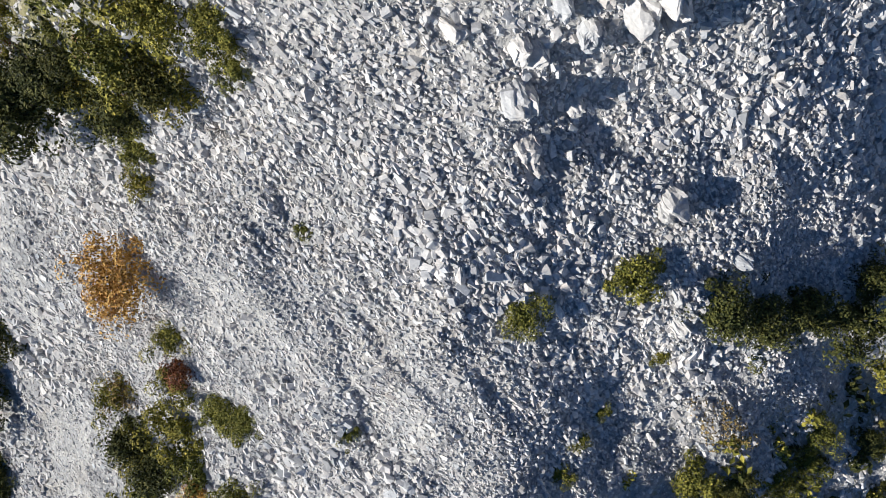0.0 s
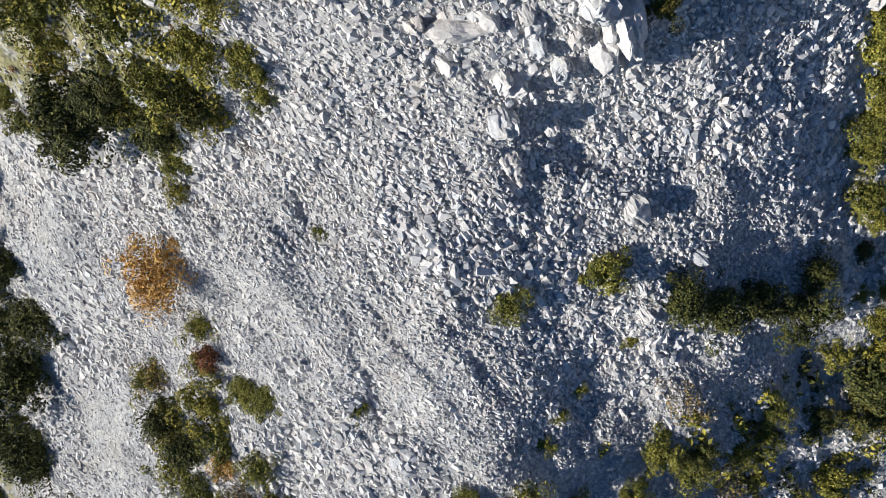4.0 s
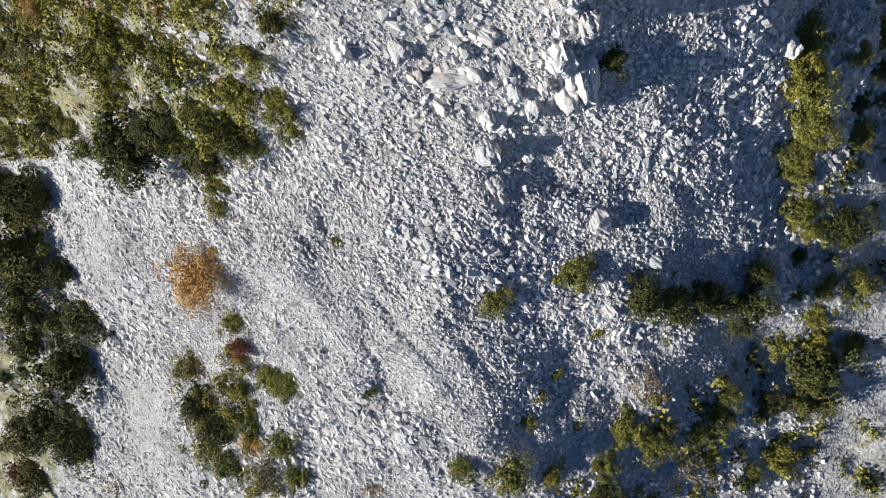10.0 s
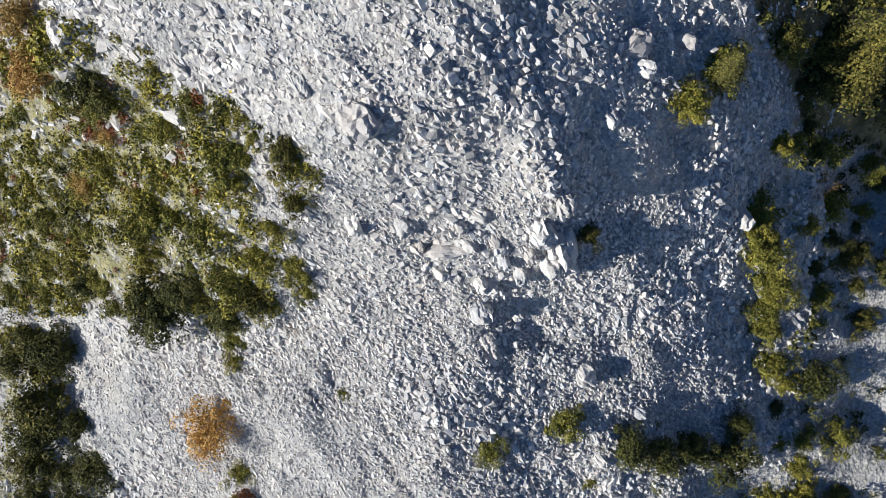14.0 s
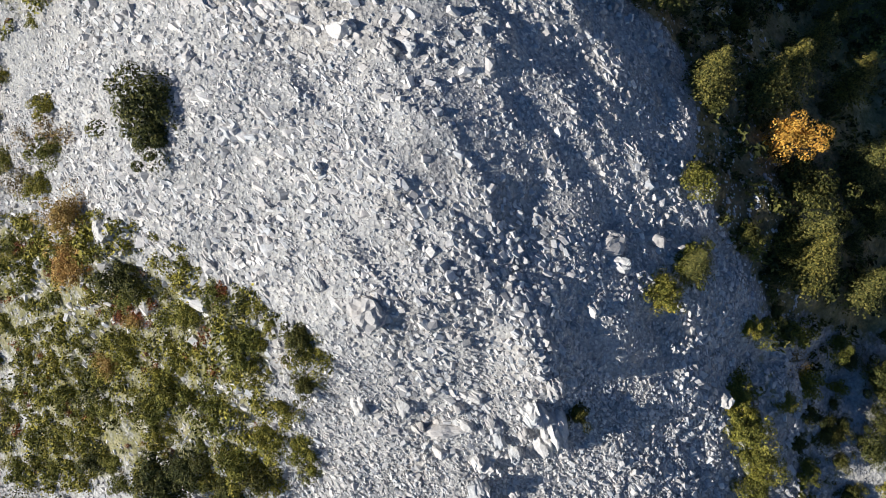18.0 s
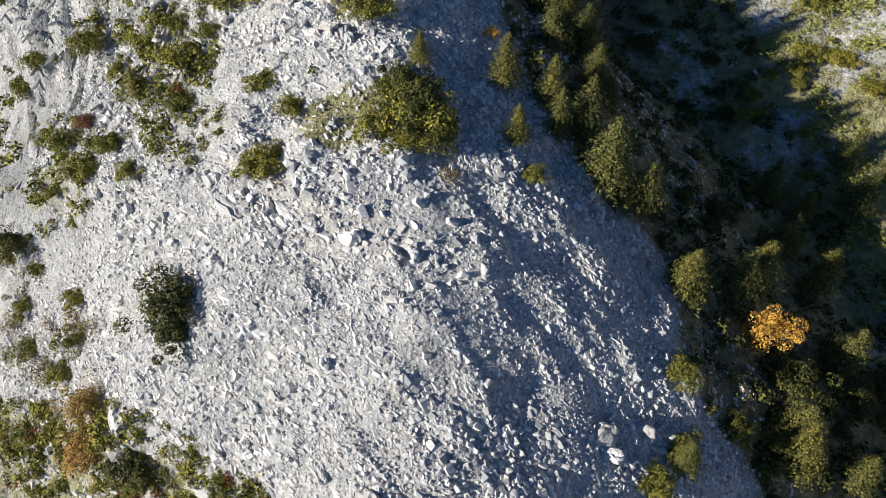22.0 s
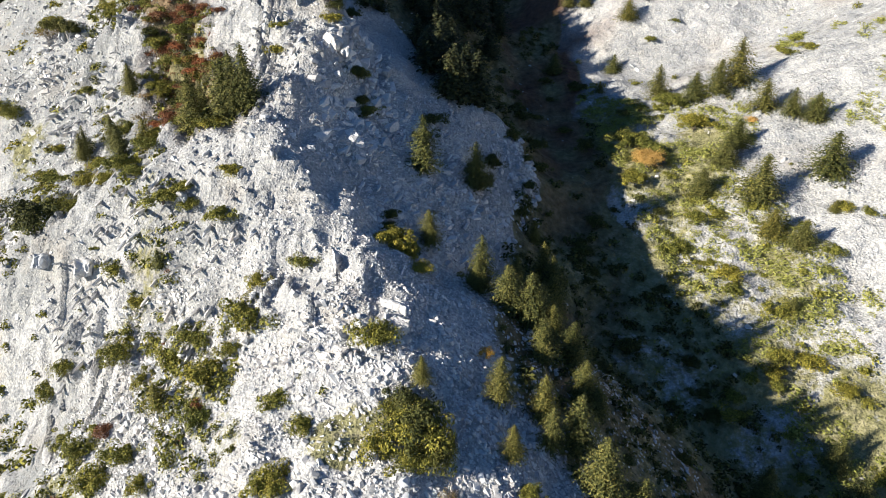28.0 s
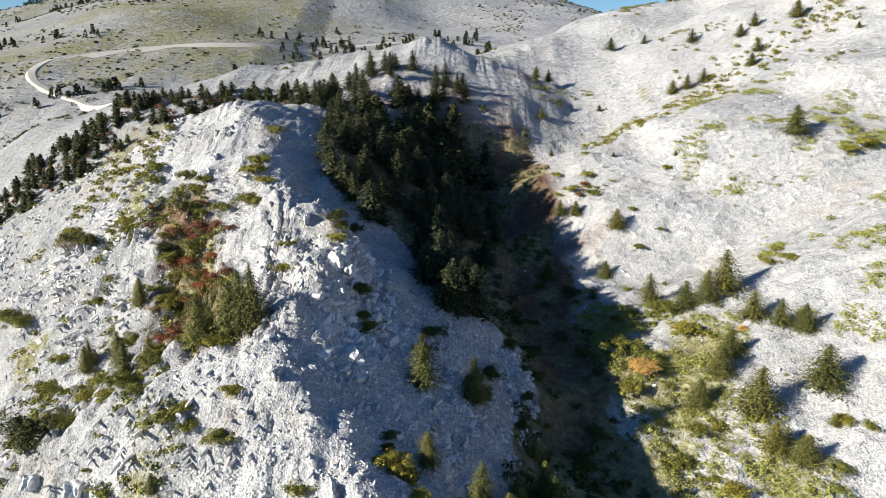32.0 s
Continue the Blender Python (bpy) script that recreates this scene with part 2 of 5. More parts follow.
# humps and hollows: x, y, reach in x and y, height
SWELLS = [(6.4, 11, 2.4, 3.5, 1.0), (-5.5, 13, 4, 3.5, 2.0), (5.6, 4.5, 2.6, 3, -0.3), (6.5, -8, 3.5, 4, -0.6), (-19, 15.5, 4, 4, -1.5), (-22, 22, 3.5, 3, 1.5),
          (21.5, 13.5, 2.5, 2.5, -1.2)]


def crest_height(x, y, line, slope, far_slope, reach):
    """Height of a crest that falls away on both sides of a line of points, more steeply beyond its reach."""
    best = np.full(np.shape(x), -400.0)
    for (ax, ay, az), (bx, by, bz) in zip(line, line[1:]):
        ux, uy = bx - ax, by - ay
        s = np.clip(((x - ax) * ux + (y - ay) * uy) / (ux * ux + uy * uy), 0, 1)
        px, py = ax + s * ux, ay + s * uy
        d = np.hypot(x - px, y - py)
        side = (x - px) * uy - (y - py) * ux
        best = np.maximum(best, az + s * (bz - az) - np.where(side > 0, slope, far_slope) * (np.sqrt(d * d + 9) - 3)
                          - 0.5 * np.maximum(d - reach, 0))
    return best


def smooth_line(y, table, column):
    w = (-4, -2, 0, 2, 4) if column == 1 else (-3, -1.5, 0, 1.5, 3)
    return sum(np.interp(y + k, table[:, 0], table[:, column]) for k in w) / 5


def crest_x(y):
    return smooth_line(y, CREST, 1) + 0.7 * grain(y, 0 * y, 7, 3)


def land(x, y):
    """Height of the land without its roughness."""
    x, y = np.asarray(x, float), np.asarray(y, float)
    d = x - crest_x(y)
    top = smooth_line(y, CREST, 2)
    s1, s2, knee = (np.interp(y, FALL[:, 0], FALL[:, k]) for k in (1, 2, 3))
    right = s1 * soft(d, 2.0) + (s2 - s1) * soft(d - knee, 5.0)
    right = right - 0.30 * soft(d - 23, 5.0) * np.clip((8 - y) / 12, 0, 1)
    cliff, brink = (np.interp(y, CLIFF[:, 0], CLIFF[:, k]) for k in (1, 2))
    right = right + 0.5 * cliff * (1 + np.tanh((d - brink - 0.9 * grain(x, y, 2.6, 71)) / 1.3))
    w1, w2, knee = (np.interp(y, WEST[:, 0], WEST[:, k]) for k in (1, 2, 3))
    left = w1 * soft(-d, 2.5) + (w2 - w1) * soft(-d - knee, 6.0)
    trough = -1.9 * np.exp(-((x + 43.7 - 0.47 * (114 - y)) / 6.5) ** 2) * np.clip((y - 72) / 8, 0, 1) * np.clip((120 - y) / 8, 0, 1)
    main = top + 0.8 + trough + sum(h * np.exp(-((x - a) / p) ** 2 - ((y - b) / q) ** 2) for a, b, p, q, h in SWELLS) - right - left - 0.5 * soft(y - 290, 20)
    e = x - np.interp(y, VALLEY[:, 0], VALLEY[:, 1])
    floor = np.interp(y, VALLEY[:, 0], VALLEY[:, 2])
    dale = floor + 0.22 * soft(e, 4) + 0.33 * soft(e - 25, 14) - 0.45 * soft(e - 120, 30) - 0.6 * soft(-e - 8, 6)
    dale = dale - 0.5 * soft(y - 250, 30)
    spur = crest_height(x, y, SPUR, 0.30, 0.42, 45)
    knolls = crest_height(x, y, KNOLLS, 0.30, 0.3, 50)
    mountain = crest_height(x, y, MOUNTAIN, 0.225, 0.2, 600)
    base = np.clip(-36 + 0.24 * y, -90, 18) - 0.25 * soft(np.abs(x) - 250, 60) * (y < 300)
    z = higher(higher(higher(main, dale, 3.0), spur, 4.0), knolls, 5.0)
    return higher(higher(z, mountain, 6.0), base, 6.0)


def on_ridge(x, y):
    """1 on the stony main ridge, 0 far from it."""
    d = x - crest_x(np.asarray(y, float))
    return np.clip((d + 42) / 12, 0, 1) * np.clip((24 - d) / 8, 0, 1) * np.clip((175 - y) / 20, 0, 1)


def roughness(x, y):
    """Ledges, hollows and strata."""
    d = x - crest_x(np.asarray(y, float))
    far = np.hypot(x, y - 40)
    fine = np.clip((330 - far) / 120, 0, 1)
    z = (0.8 * grain(x, y, 17, 11) + 0.45 * grain(x, y, 7, 12)) * fine
    z = z + 4.0 * grain(x, y, 60, 13) * np.clip((far - 90) / 120, 0, 1) + 12 * grain(x, y, 190, 14) * np.clip((far - 250) / 300, 0, 1)
    away = np.clip((far - 150) / 100, 0, 1)
    z = z + away * (2.2 * np.abs(grain(x, y, 24, 23)) * np.clip((450 - far) / 120, 0, 1) + 1.2 * np.abs(grain(x, y, 9, 24)) * np.clip((300 - far) / 80, 0, 1) +
                    7 * np.abs(grain(x, y, 130, 26)) * np.clip((far - 420) / 150, 0, 1) + 5 * grain(x, y, 95, 25) * np.clip((far - 280) / 150, 0, 1))
    u = x + 0.02 * y + 1.5 * grain(x, y, 5, 17) + 0.5 * grain(x, y, 2, 76)
    bed = u / 2.2 + 0.9 * grain(x, y * 0.4, 3.4, 15)
    thin = u / 0.8 + 0.6 * grain(x, y * 0.3, 1.7, 16)
    near_crest = np.clip((d + 13) / 6, 0, 1) * np.clip((y - 56) / 6, 0, 1)
    strong = np.clip(1.5 * grain(x, y * 0.6, 8, 27) + 0.5 * grain(x, y * 0.5, 3, 28) - 0.05 + 0.45 * near_crest, 0, 1.2) * np.clip(0.7 + 0.8 * grain(x, y, 2.4, 74), 0.1, 1.3)
    fins = (bed - np.floor(bed)) ** 1.6 * strong + 0.45 * (thin - np.floor(thin)) * np.clip(1.2 * grain(x, y * 0.6, 4, 29) + 0.4 * near_crest, 0, 1)
    lumps = np.abs(grain(x, y, 3.4, 72)) + 0.6 * np.abs(grain(0.7 * x + 0.7 * y, 0.7 * y - 0.7 * x, 1.7, 73))
    ledges = grain(x, y, 11, 18) + 0.7 * grain(x, y, 5, 21)
    rocky = np.clip((y - 44) / 16, 0, 1) * on_ridge(x, y) * np.clip((126 - y) / 14, 0.4, 1) * np.maximum(np.clip((3 - d) / 4, 0.1, 1), 0.7 * np.clip((y - 80) / 4, 0, 1) * np.clip((14 - d) / 6, 0, 1))
    z = z + rocky * (1.25 * fins - 0.7 + (0.9 + 0.8 * np.clip((y - 66) / 12, 0, 1)) * lumps * (1 - 0.5 * near_crest) + 0.75 * np.clip(ledges * 2.5, -1, 1))
    z = z + fine * (0.6 * grain(x, y, 2.9, 19) + 0.45 * np.abs(grain(0.8 * x + 0.6 * y, 0.45 * (0.8 * y - 0.6 * x), 1.3, 20)))
    near_scree = np.clip((40 - y) / 15, 0, 1) * on_ridge(x, y)
    return z * (1 - 0.12 * near_scree)


def ground(x, y):
    return land(x, y) + roughness(np.asarray(x, float), np.asarray(y, float))


# ---- what grows where ----
def bump(x, y, cx, cy, rx, ry):
    return np.exp(-(((x - cx) / rx) ** 2 + ((y - cy) / ry) ** 2) ** 2)


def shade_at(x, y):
    """1 on the overgrown floor and flank of the side valley, whose ground colour also carries its shade."""
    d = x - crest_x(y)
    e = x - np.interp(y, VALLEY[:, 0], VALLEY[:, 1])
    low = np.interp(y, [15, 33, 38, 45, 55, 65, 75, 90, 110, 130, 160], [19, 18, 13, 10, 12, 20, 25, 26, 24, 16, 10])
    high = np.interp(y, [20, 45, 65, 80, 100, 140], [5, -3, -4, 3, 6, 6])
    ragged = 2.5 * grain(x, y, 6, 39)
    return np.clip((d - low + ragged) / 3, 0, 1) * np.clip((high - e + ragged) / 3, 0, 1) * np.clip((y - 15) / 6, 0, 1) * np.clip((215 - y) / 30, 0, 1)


def hollow_at(x, y):
    """1 in the overgrown trough on the open flank under the summit."""
    across = (x + 43.7 - 0.47 * (114 - y)) / (5.6 + 1.8 * grain(x, y, 5, 75))
    return np.exp(-across ** 4) * np.clip((y - 74) / 4, 0, 1) * np.clip((119 - y) / 4, 0, 1)


def streaks_at(x, y):
    """Bands of bushes that follow the beds of the open flank."""
    d = x - crest_x(y)
    band = grain(x + 0.3 * y, 0.35 * y, 5, 81) + 0.5 * grain(x, y, 2.6, 82)
    return np.clip(1.5 * band - 0.15, 0, 1) * np.clip((-d - 8) / 4, 0, 1) * np.clip((d + 46) / 4, 0, 1) * np.clip((y - 36) / 4, 0, 1) * np.clip((122 - y) / 8, 0, 1)


def turf_at(x, y):
    """How much low green growth covers the stones, about 0 to 1."""
    x, y = np.asarray(x, float), np.asarray(y, float)
    d = x - crest_x(y)
    e = x - np.interp(y, VALLEY[:, 0], VALLEY[:, 1])
    patch = 0.5 + 0.5 * grain(x, y, 9, 31) + 0.25 * grain(x, y, 3.5, 32)
    flank = np.clip((-d - 9) / 4, 0, 1) * np.clip((y - 4 - 0.12 * np.abs(d + 16)) / 3, 0, 1) * np.clip((14 - 0.45 * d - y) / 4, 0, 1)
    low_left = np.clip((-d - 31 + 0.25 * y) / 4, 0, 1) * np.clip((8 - y) / 3, 0, 1)
    shelf = np.clip((d - 18) / 4, 0, 1) * np.clip((30 - y) / 10, 0, 1) * 0.75
    corner = np.clip((d - 3) / 4, 0, 1) * np.clip((-5.5 - y) / 3, 0, 1) * 0.75
    dalefloor = np.clip((e + 12) / 6, 0, 1) * np.clip((31 - e) / 12, 0, 1) * (y > 20) * np.clip((135 - y) / 20, 0.25, 1) * np.clip((240 - y) / 60, 0, 1)
    # green cover raised on the valley floor, partly to paint its shade darker
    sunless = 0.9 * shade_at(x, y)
    left = np.clip((-d - 8) / 5, 0, 1) * np.clip((y - 34) / 6, 0, 1) * 0.5 * patch
    meadow = bump(x, y, -6.5, 38.5, 4.5, 3.2) * 0.65 + bump(x, y, -12, 44, 3, 4) * 0.4
    upper = np.clip((e - 28) / 10, 0, 1) * 0.36 * (patch + 0.25) * (y > 40)
    far = np.clip((np.hypot(x, y) - 260) / 80, 0, 1) * np.clip(0.35 - x / 1500, 0.2, 0.42) * (0.85 + 0.2 * patch + 0.3 * grain(x, y, 75, 38) + 0.06 * np.clip((y - 480) / 100, 0, 1)) + 0.5 * bump(x, y, -85, 200, 45, 25)
    gully = bump(x, y, 60, 203 + 5 * grain(x, y, 18, 37), 50, 8) * (0.2 + 0.45 * patch)
    t = np.maximum.reduce([flank * 0.52, low_left * 0.5, 0.62 * hollow_at(x, y), shelf * 0.56, corner * 0.55, dalefloor * (0.35 + 0.10 * np.clip((14 - e) / 8, 0, 1) + 0.28 * patch), 0.45 * streaks_at(x, y), sunless, left, meadow, upper, far, gully])
    return np.clip(t, 0, 1)


def earth_shade_at(x, y):
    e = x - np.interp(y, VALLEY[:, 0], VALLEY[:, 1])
    # brown on the valley floor is soil and painted shade together
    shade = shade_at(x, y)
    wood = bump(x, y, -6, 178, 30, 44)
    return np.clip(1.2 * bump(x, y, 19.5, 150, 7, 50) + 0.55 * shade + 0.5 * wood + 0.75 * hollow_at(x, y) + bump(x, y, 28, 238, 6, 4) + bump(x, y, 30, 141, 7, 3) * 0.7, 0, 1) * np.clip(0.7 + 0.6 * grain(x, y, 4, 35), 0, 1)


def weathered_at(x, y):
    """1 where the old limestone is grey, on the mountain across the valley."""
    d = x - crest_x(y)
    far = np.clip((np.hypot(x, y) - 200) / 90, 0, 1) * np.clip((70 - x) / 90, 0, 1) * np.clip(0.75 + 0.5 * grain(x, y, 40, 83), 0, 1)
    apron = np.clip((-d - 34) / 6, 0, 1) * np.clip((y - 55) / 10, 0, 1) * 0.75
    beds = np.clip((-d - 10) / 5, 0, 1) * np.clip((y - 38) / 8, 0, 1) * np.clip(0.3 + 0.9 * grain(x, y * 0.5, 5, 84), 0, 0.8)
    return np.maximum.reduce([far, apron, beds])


def steps(low, high, fine, reach, growth):
    """Grid lines: fine between low and high, wider and wider out to reach."""
    out, s, a = [], fine, high
    while a < reach:
        s *= growth
        a += s
        out.append(a)
    tail = np.array(out) - high
    return np.concatenate([low - tail[::-1], np.arange(low, high, fine), [high], high + tail])


def mesh_of(name, verts, faces, mat, smooth=False):
    me = bpy.data.meshes.new(name)
    me.from_pydata(verts, [], faces)
    me.materials.append(mat)
    if smooth:
        me.polygons.foreach_set("use_smooth", [True] * len(me.polygons))
    me.update()
    return me


def sheet(name, verts, nx, ny, mat):
    """A grid of quads over ny rows of nx points."""
    i = np.arange((ny - 1) * nx).reshape(ny - 1, nx)[:, :-1].ravel()
    quads = np.stack([i, i + 1, i + nx + 1, i + nx], 1).astype(np.int32)
    me = bpy.data.meshes.new(name)
    me.vertices.add(len(verts))
    me.vertices.foreach_set("co", verts.astype(np.float32).ravel())
    me.loops.add(quads.size)
    me.loops.foreach_set("vertex_index", quads.ravel())
    me.polygons.add(len(quads))
    me.polygons.foreach_set("loop_start", np.arange(0, quads.size, 4, dtype=np.int32))
    me.polygons.foreach_set("use_smooth", np.ones(len(quads), bool))
    me.materials.append(mat)
    me.update(calc_edges=True)
    return me


gx = steps(-52.0, 24.0, 0.32, 3200, 1.045)
gy = steps(-17.0, 112.0, 0.5, 3200, 1.045)
GX, GY = np.meshgrid(gx, gy)
GX, GY = GX.ravel(), GY.ravel()
ground_mesh = sheet("ground", np.stack([GX, GY, ground(GX, GY)], 1), len(gx), len(gy), GROUND)
for layer, values in (("turf", 0.92 * turf_at(GX, GY)), ("earth_shade", earth_shade_at(GX, GY)), ("weathered", weathered_at(GX, GY))):
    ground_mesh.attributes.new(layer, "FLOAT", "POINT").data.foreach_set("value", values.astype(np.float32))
hillside = tagged(new("ground", ground_mesh), "pale limestone mountainside with scree, scrub and turf", "ground", kind="structure")
rng = np.random.default_rng(7)


def height(x, y):
    return float(ground(np.array([x]), np.array([y]))[0])


# ---- shapes ----
def part(name, data, parent, label=""):
    ob = new(name, data)
    ob.parent = parent
    if label:
        ob["label"] = label
    return ob


def stone_shapes(count, seed, flat=0.6, points=10):
    """Angular broken stones, about 1 m long, as (points, triangles)."""
    r, out = np.random.default_rng(seed), []
    for k in range(count):
        bm = bmesh.new()
        wide, tall = 0.2 + 0.14 * r.random(), flat * (0.2 + 0.16 * r.random())
        for j in range(points):
            p = np.array([j & 1, j >> 1 & 1, j >> 2 & 1]) * 2.0 - 1.0 if j < 8 else r.normal(size=3)
            p = p * (0.5 + 0.8 * r.random(3))
            p = p / (np.sum(np.abs(p) ** 5) ** 0.2) * (0.8 + 0.25 * r.random())
            bm.verts.new((p[0] * 0.5, p[1] * wide, p[2] * tall))
        got = bmesh.ops.convex_hull(bm, input=bm.verts)
        bmesh.ops.delete(bm, geom=list({v for v in got["geom_interior"] + got["geom_unused"] if isinstance(v, bmesh.types.BMVert)}), context="VERTS")
        bmesh.ops.triangulate(bm, faces=bm.faces)
        bm.verts.index_update()
        out.append((np.array([v.co[:] for v in bm.verts]), np.array([[v.index for v in f.verts] for f in bm.faces])))
        bm.free()
    return out


def rotations(yaw, pitch, roll):
    cy, sy, cp, sp, cr, sr = np.cos(yaw), np.sin(yaw), np.cos(pitch), np.sin(pitch), np.cos(roll), np.sin(roll)
    return np.stack([cy * cp, cy * sp * sr - sy * cr, cy * sp * cr + sy * sr,
                     sy * cp, sy * sp * sr + cy * cr, sy * sp * cr - cy * sr,
                     -sp, cp * sr, cp * cr], -1).reshape(-1, 3, 3)


def triangles(name, verts, tris, mat):
    me = bpy.data.meshes.new(name)
    me.vertices.add(len(verts))
    me.vertices.foreach_set("co", verts.astype(np.float32).ravel())
    me.loops.add(tris.size)
    me.loops.foreach_set("vertex_index", tris.astype(np.int32).ravel())
    me.polygons.add(len(tris))
    me.polygons.foreach_set("loop_start", np.arange(0, tris.size, 3, dtype=np.int32))
    me.polygons.foreach_set("use_smooth", np.zeros(len(tris), bool))
    me.materials.append(mat)
    me.update(calc_edges=True)
    return me


def strewn(name, shapes, x, y, size, yaw, lean, sink, mat, along=0.0):
    """One mesh of many copies of some shapes, laid on the ground."""
    z = ground(x, y) - sink * size
    which = rng.integers(0, len(shapes), len(x))
    R = rotations(yaw, rng.normal(0, lean, len(x)), rng.normal(0, lean, len(x)))
    if along:
        sx = along * (land(x + 0.5, y) - land(x - 0.5, y))
        sy = along * (land(x, y + 0.5) - land(x, y - 0.5))
        n = np.stack([-sx, -sy, np.ones_like(sx)], 1)
        n /= np.linalg.norm(n, axis=1)[:, None]
        a = np.stack([np.ones_like(sx), 0 * sx, sx], 1)
        a /= np.linalg.norm(a, axis=1)[:, None]
        R = np.stack([a, np.cross(n, a), n], 2) @ R
    V, F, base = [], [], 0
    for k, (v, f) in enumerate(shapes):
        m = np.where(which == k)[0]
        pts = np.einsum("nij,vj->nvi", R[m], v) * size[m][:, None, None] + np.stack([x[m], y[m], z[m]], 1)[:, None]
        V.append(pts.reshape(-1, 3))
        F.append((f[None] + (np.arange(len(m)) * len(v))[:, None, None] + base).reshape(-1, 3))
        base += len(m) * len(v)
    return triangles(name, np.concatenate(V), np.concatenate(F), mat)


def blades(points, normals, size, r, narrow=0.55):
    """A leafy spray (two triangles) at each point, facing about along its normal."""
    n = len(points)
    nrm = normals + r.normal(0, 0.45, (n, 3))
    nrm /= np.linalg.norm(nrm, axis=1)[:, None]
    t = np.cross(nrm, r.normal(size=(n, 3)))
    t /= np.linalg.norm(t, axis=1)[:, None]
    b = np.cross(nrm, t)
    s = size * (0.6 + 0.8 * r.random(n))[:, None]
    q = np.stack([points - t * s, points + b * s * narrow + nrm * s * 0.15, points + t * s, points - b * s * narrow + nrm * s * 0.15], 1)
    f = np.array([[0, 1, 2], [0, 2, 3]])
    return q.reshape(-1, 3), (f[None] + (np.arange(n) * 4)[:, None, None]).reshape(-1, 3)


def stems(count, r, spread, tall, thick):
    """Some tapering limbs from one foot, as a mesh of five-sided rods."""
    V, F = [], []
    for k in range(count):
        a = r.random() * math.tau
        tip = np.array([math.cos(a) * spread * r.random(), math.sin(a) * spread * r.random(), tall * (0.6 + 0.4 * r.random())])
        path = [np.zeros(3), tip * 0.45 + r.normal(0, 0.05, 3) * tall, tip]
        base = sum(len(v) for v in V)
        for j, p in enumerate(path):
            w = thick * (1 - 0.4 * j)
            V.append(np.array([p + (w * math.cos(i * math.tau / 5), w * math.sin(i * math.tau / 5), -0.15 * (j == 0)) for i in range(5)]))
        F += [(base + j * 5 + i, base + j * 5 + (i + 1) % 5, base + j * 5 + 5 + (i + 1) % 5, base + j * 5 + 5 + i) for j in range(2) for i in range(5)]
    return np.concatenate(V).tolist(), F


def shrub_meshes(kind, leaf, wood, seed, count=3600, squat=0.62, leaf_size=0.040, lobes=10, spread=0.40, fat=0.22):
    """A rounded, uneven bush of radius 1: its crown of leafy lobes, and its limbs."""
    r = np.random.default_rng(seed)
    centres = np.stack([r.normal(0, spread, lobes), r.normal(0, spread, lobes), squat * (0.35 + 0.55 * r.random(lobes))], 1)
    centres[0] = (0, 0, squat * 0.75)
    radii = fat * (0.55 + 0.9 * r.random(lobes))
    pick = r.integers(0, lobes, count)
    n = r.normal(size=(count, 3))
    n[:, 2] = np.abs(n[:, 2]) * 0.9 - 0.25
    n /= np.linalg.norm(n, axis=1)[:, None]
    p = centres[pick] + n * (radii[pick] * (0.72 + 0.38 * r.random(count)))[:, None] * np.array([1.1, 1.1, 0.85])
    p[:, 2] = np.maximum(p[:, 2], 0.02)
    v, f = blades(p, n + np.array([0, 0, 0.4]), leaf_size, r)
    crown = triangles(kind + "_crown", v, f, leaf)
    sv, sf = stems(6, r, 0.5, squat * 0.9, 0.045)
    return crown, mesh_of(kind + "_limbs", sv, sf, wood)


fir_shapes = []


def fir_meshes(seed, leaf, sparse=1.0, gap=0.017, spray=0.0185, tiers=21):
    """A fir 1 m high: a tapering trunk, and tiers of drooping needle sprays."""
    r = np.random.default_rng(seed)
    pts, nrm, szs = [], [], []
    for k in range(tiers):
        h = 0.07 + 0.90 * (k / (tiers - 1)) ** 0.92
        reach = 0.37 * (1 - h) ** 0.56 * min(1, 0.72 + 2.0 * h) * (0.72 + 0.5 * r.random()) + 0.012
        arms = max(4, int(round((13 - 6 * h) * sparse)))
        turn = r.random() * math.tau
        for j in range(arms):
            a = turn + (j + 0.5 * r.random()) * math.tau / arms
            long = reach * (0.48 + 0.78 * r.random())
            steps_out = max(2, int(long / gap))
            for s in range(steps_out):
                q = (s + 0.7) / steps_out
                side = r.normal(0, 0.10) * (1 - 0.4 * q)
                x, y = math.cos(a + side) * long * q, math.sin(a + side) * long * q
                pts.append((x, y, h + 0.05 * q - 0.075 * q * q + r.normal(0, 0.014)))
                nrm.append((math.cos(a) * 0.7, math.sin(a) * 0.7, 1.0))
                szs.append(spray * (1.15 - 0.4 * q) * (0.8 + 0.5 * (1 - h)))
    pts, nrm, szs = np.array(pts), np.array(nrm), np.array(szs)
    v, f = blades(pts, nrm * 1.2, 0.001, r, 0.6)
    q = pts[:, None] + (v.reshape(-1, 4, 3) - pts[:, None]) * (szs / 0.001)[:, None, None]
    fir_shapes.append((q.reshape(-1, 3), f))
    crown = triangles("fir_crown", q.reshape(-1, 3), f, leaf)
    rings, sides = ((-0.05, 0.022), (0.3, 0.015), (0.7, 0.008), (1.0, 0.002)), 7
    tv = [(w * math.cos(i * math.tau / sides), w * math.sin(i * math.tau / sides), z) for z, w in rings for i in range(sides)]
    tf = [(a * sides + i, a * sides + (i + 1) % sides, a * sides + sides + (i + 1) % sides, a * sides + sides + i) for a in range(3) for i in range(sides)]
    return crown, mesh_of("fir_trunk", tv, tf, BARK)


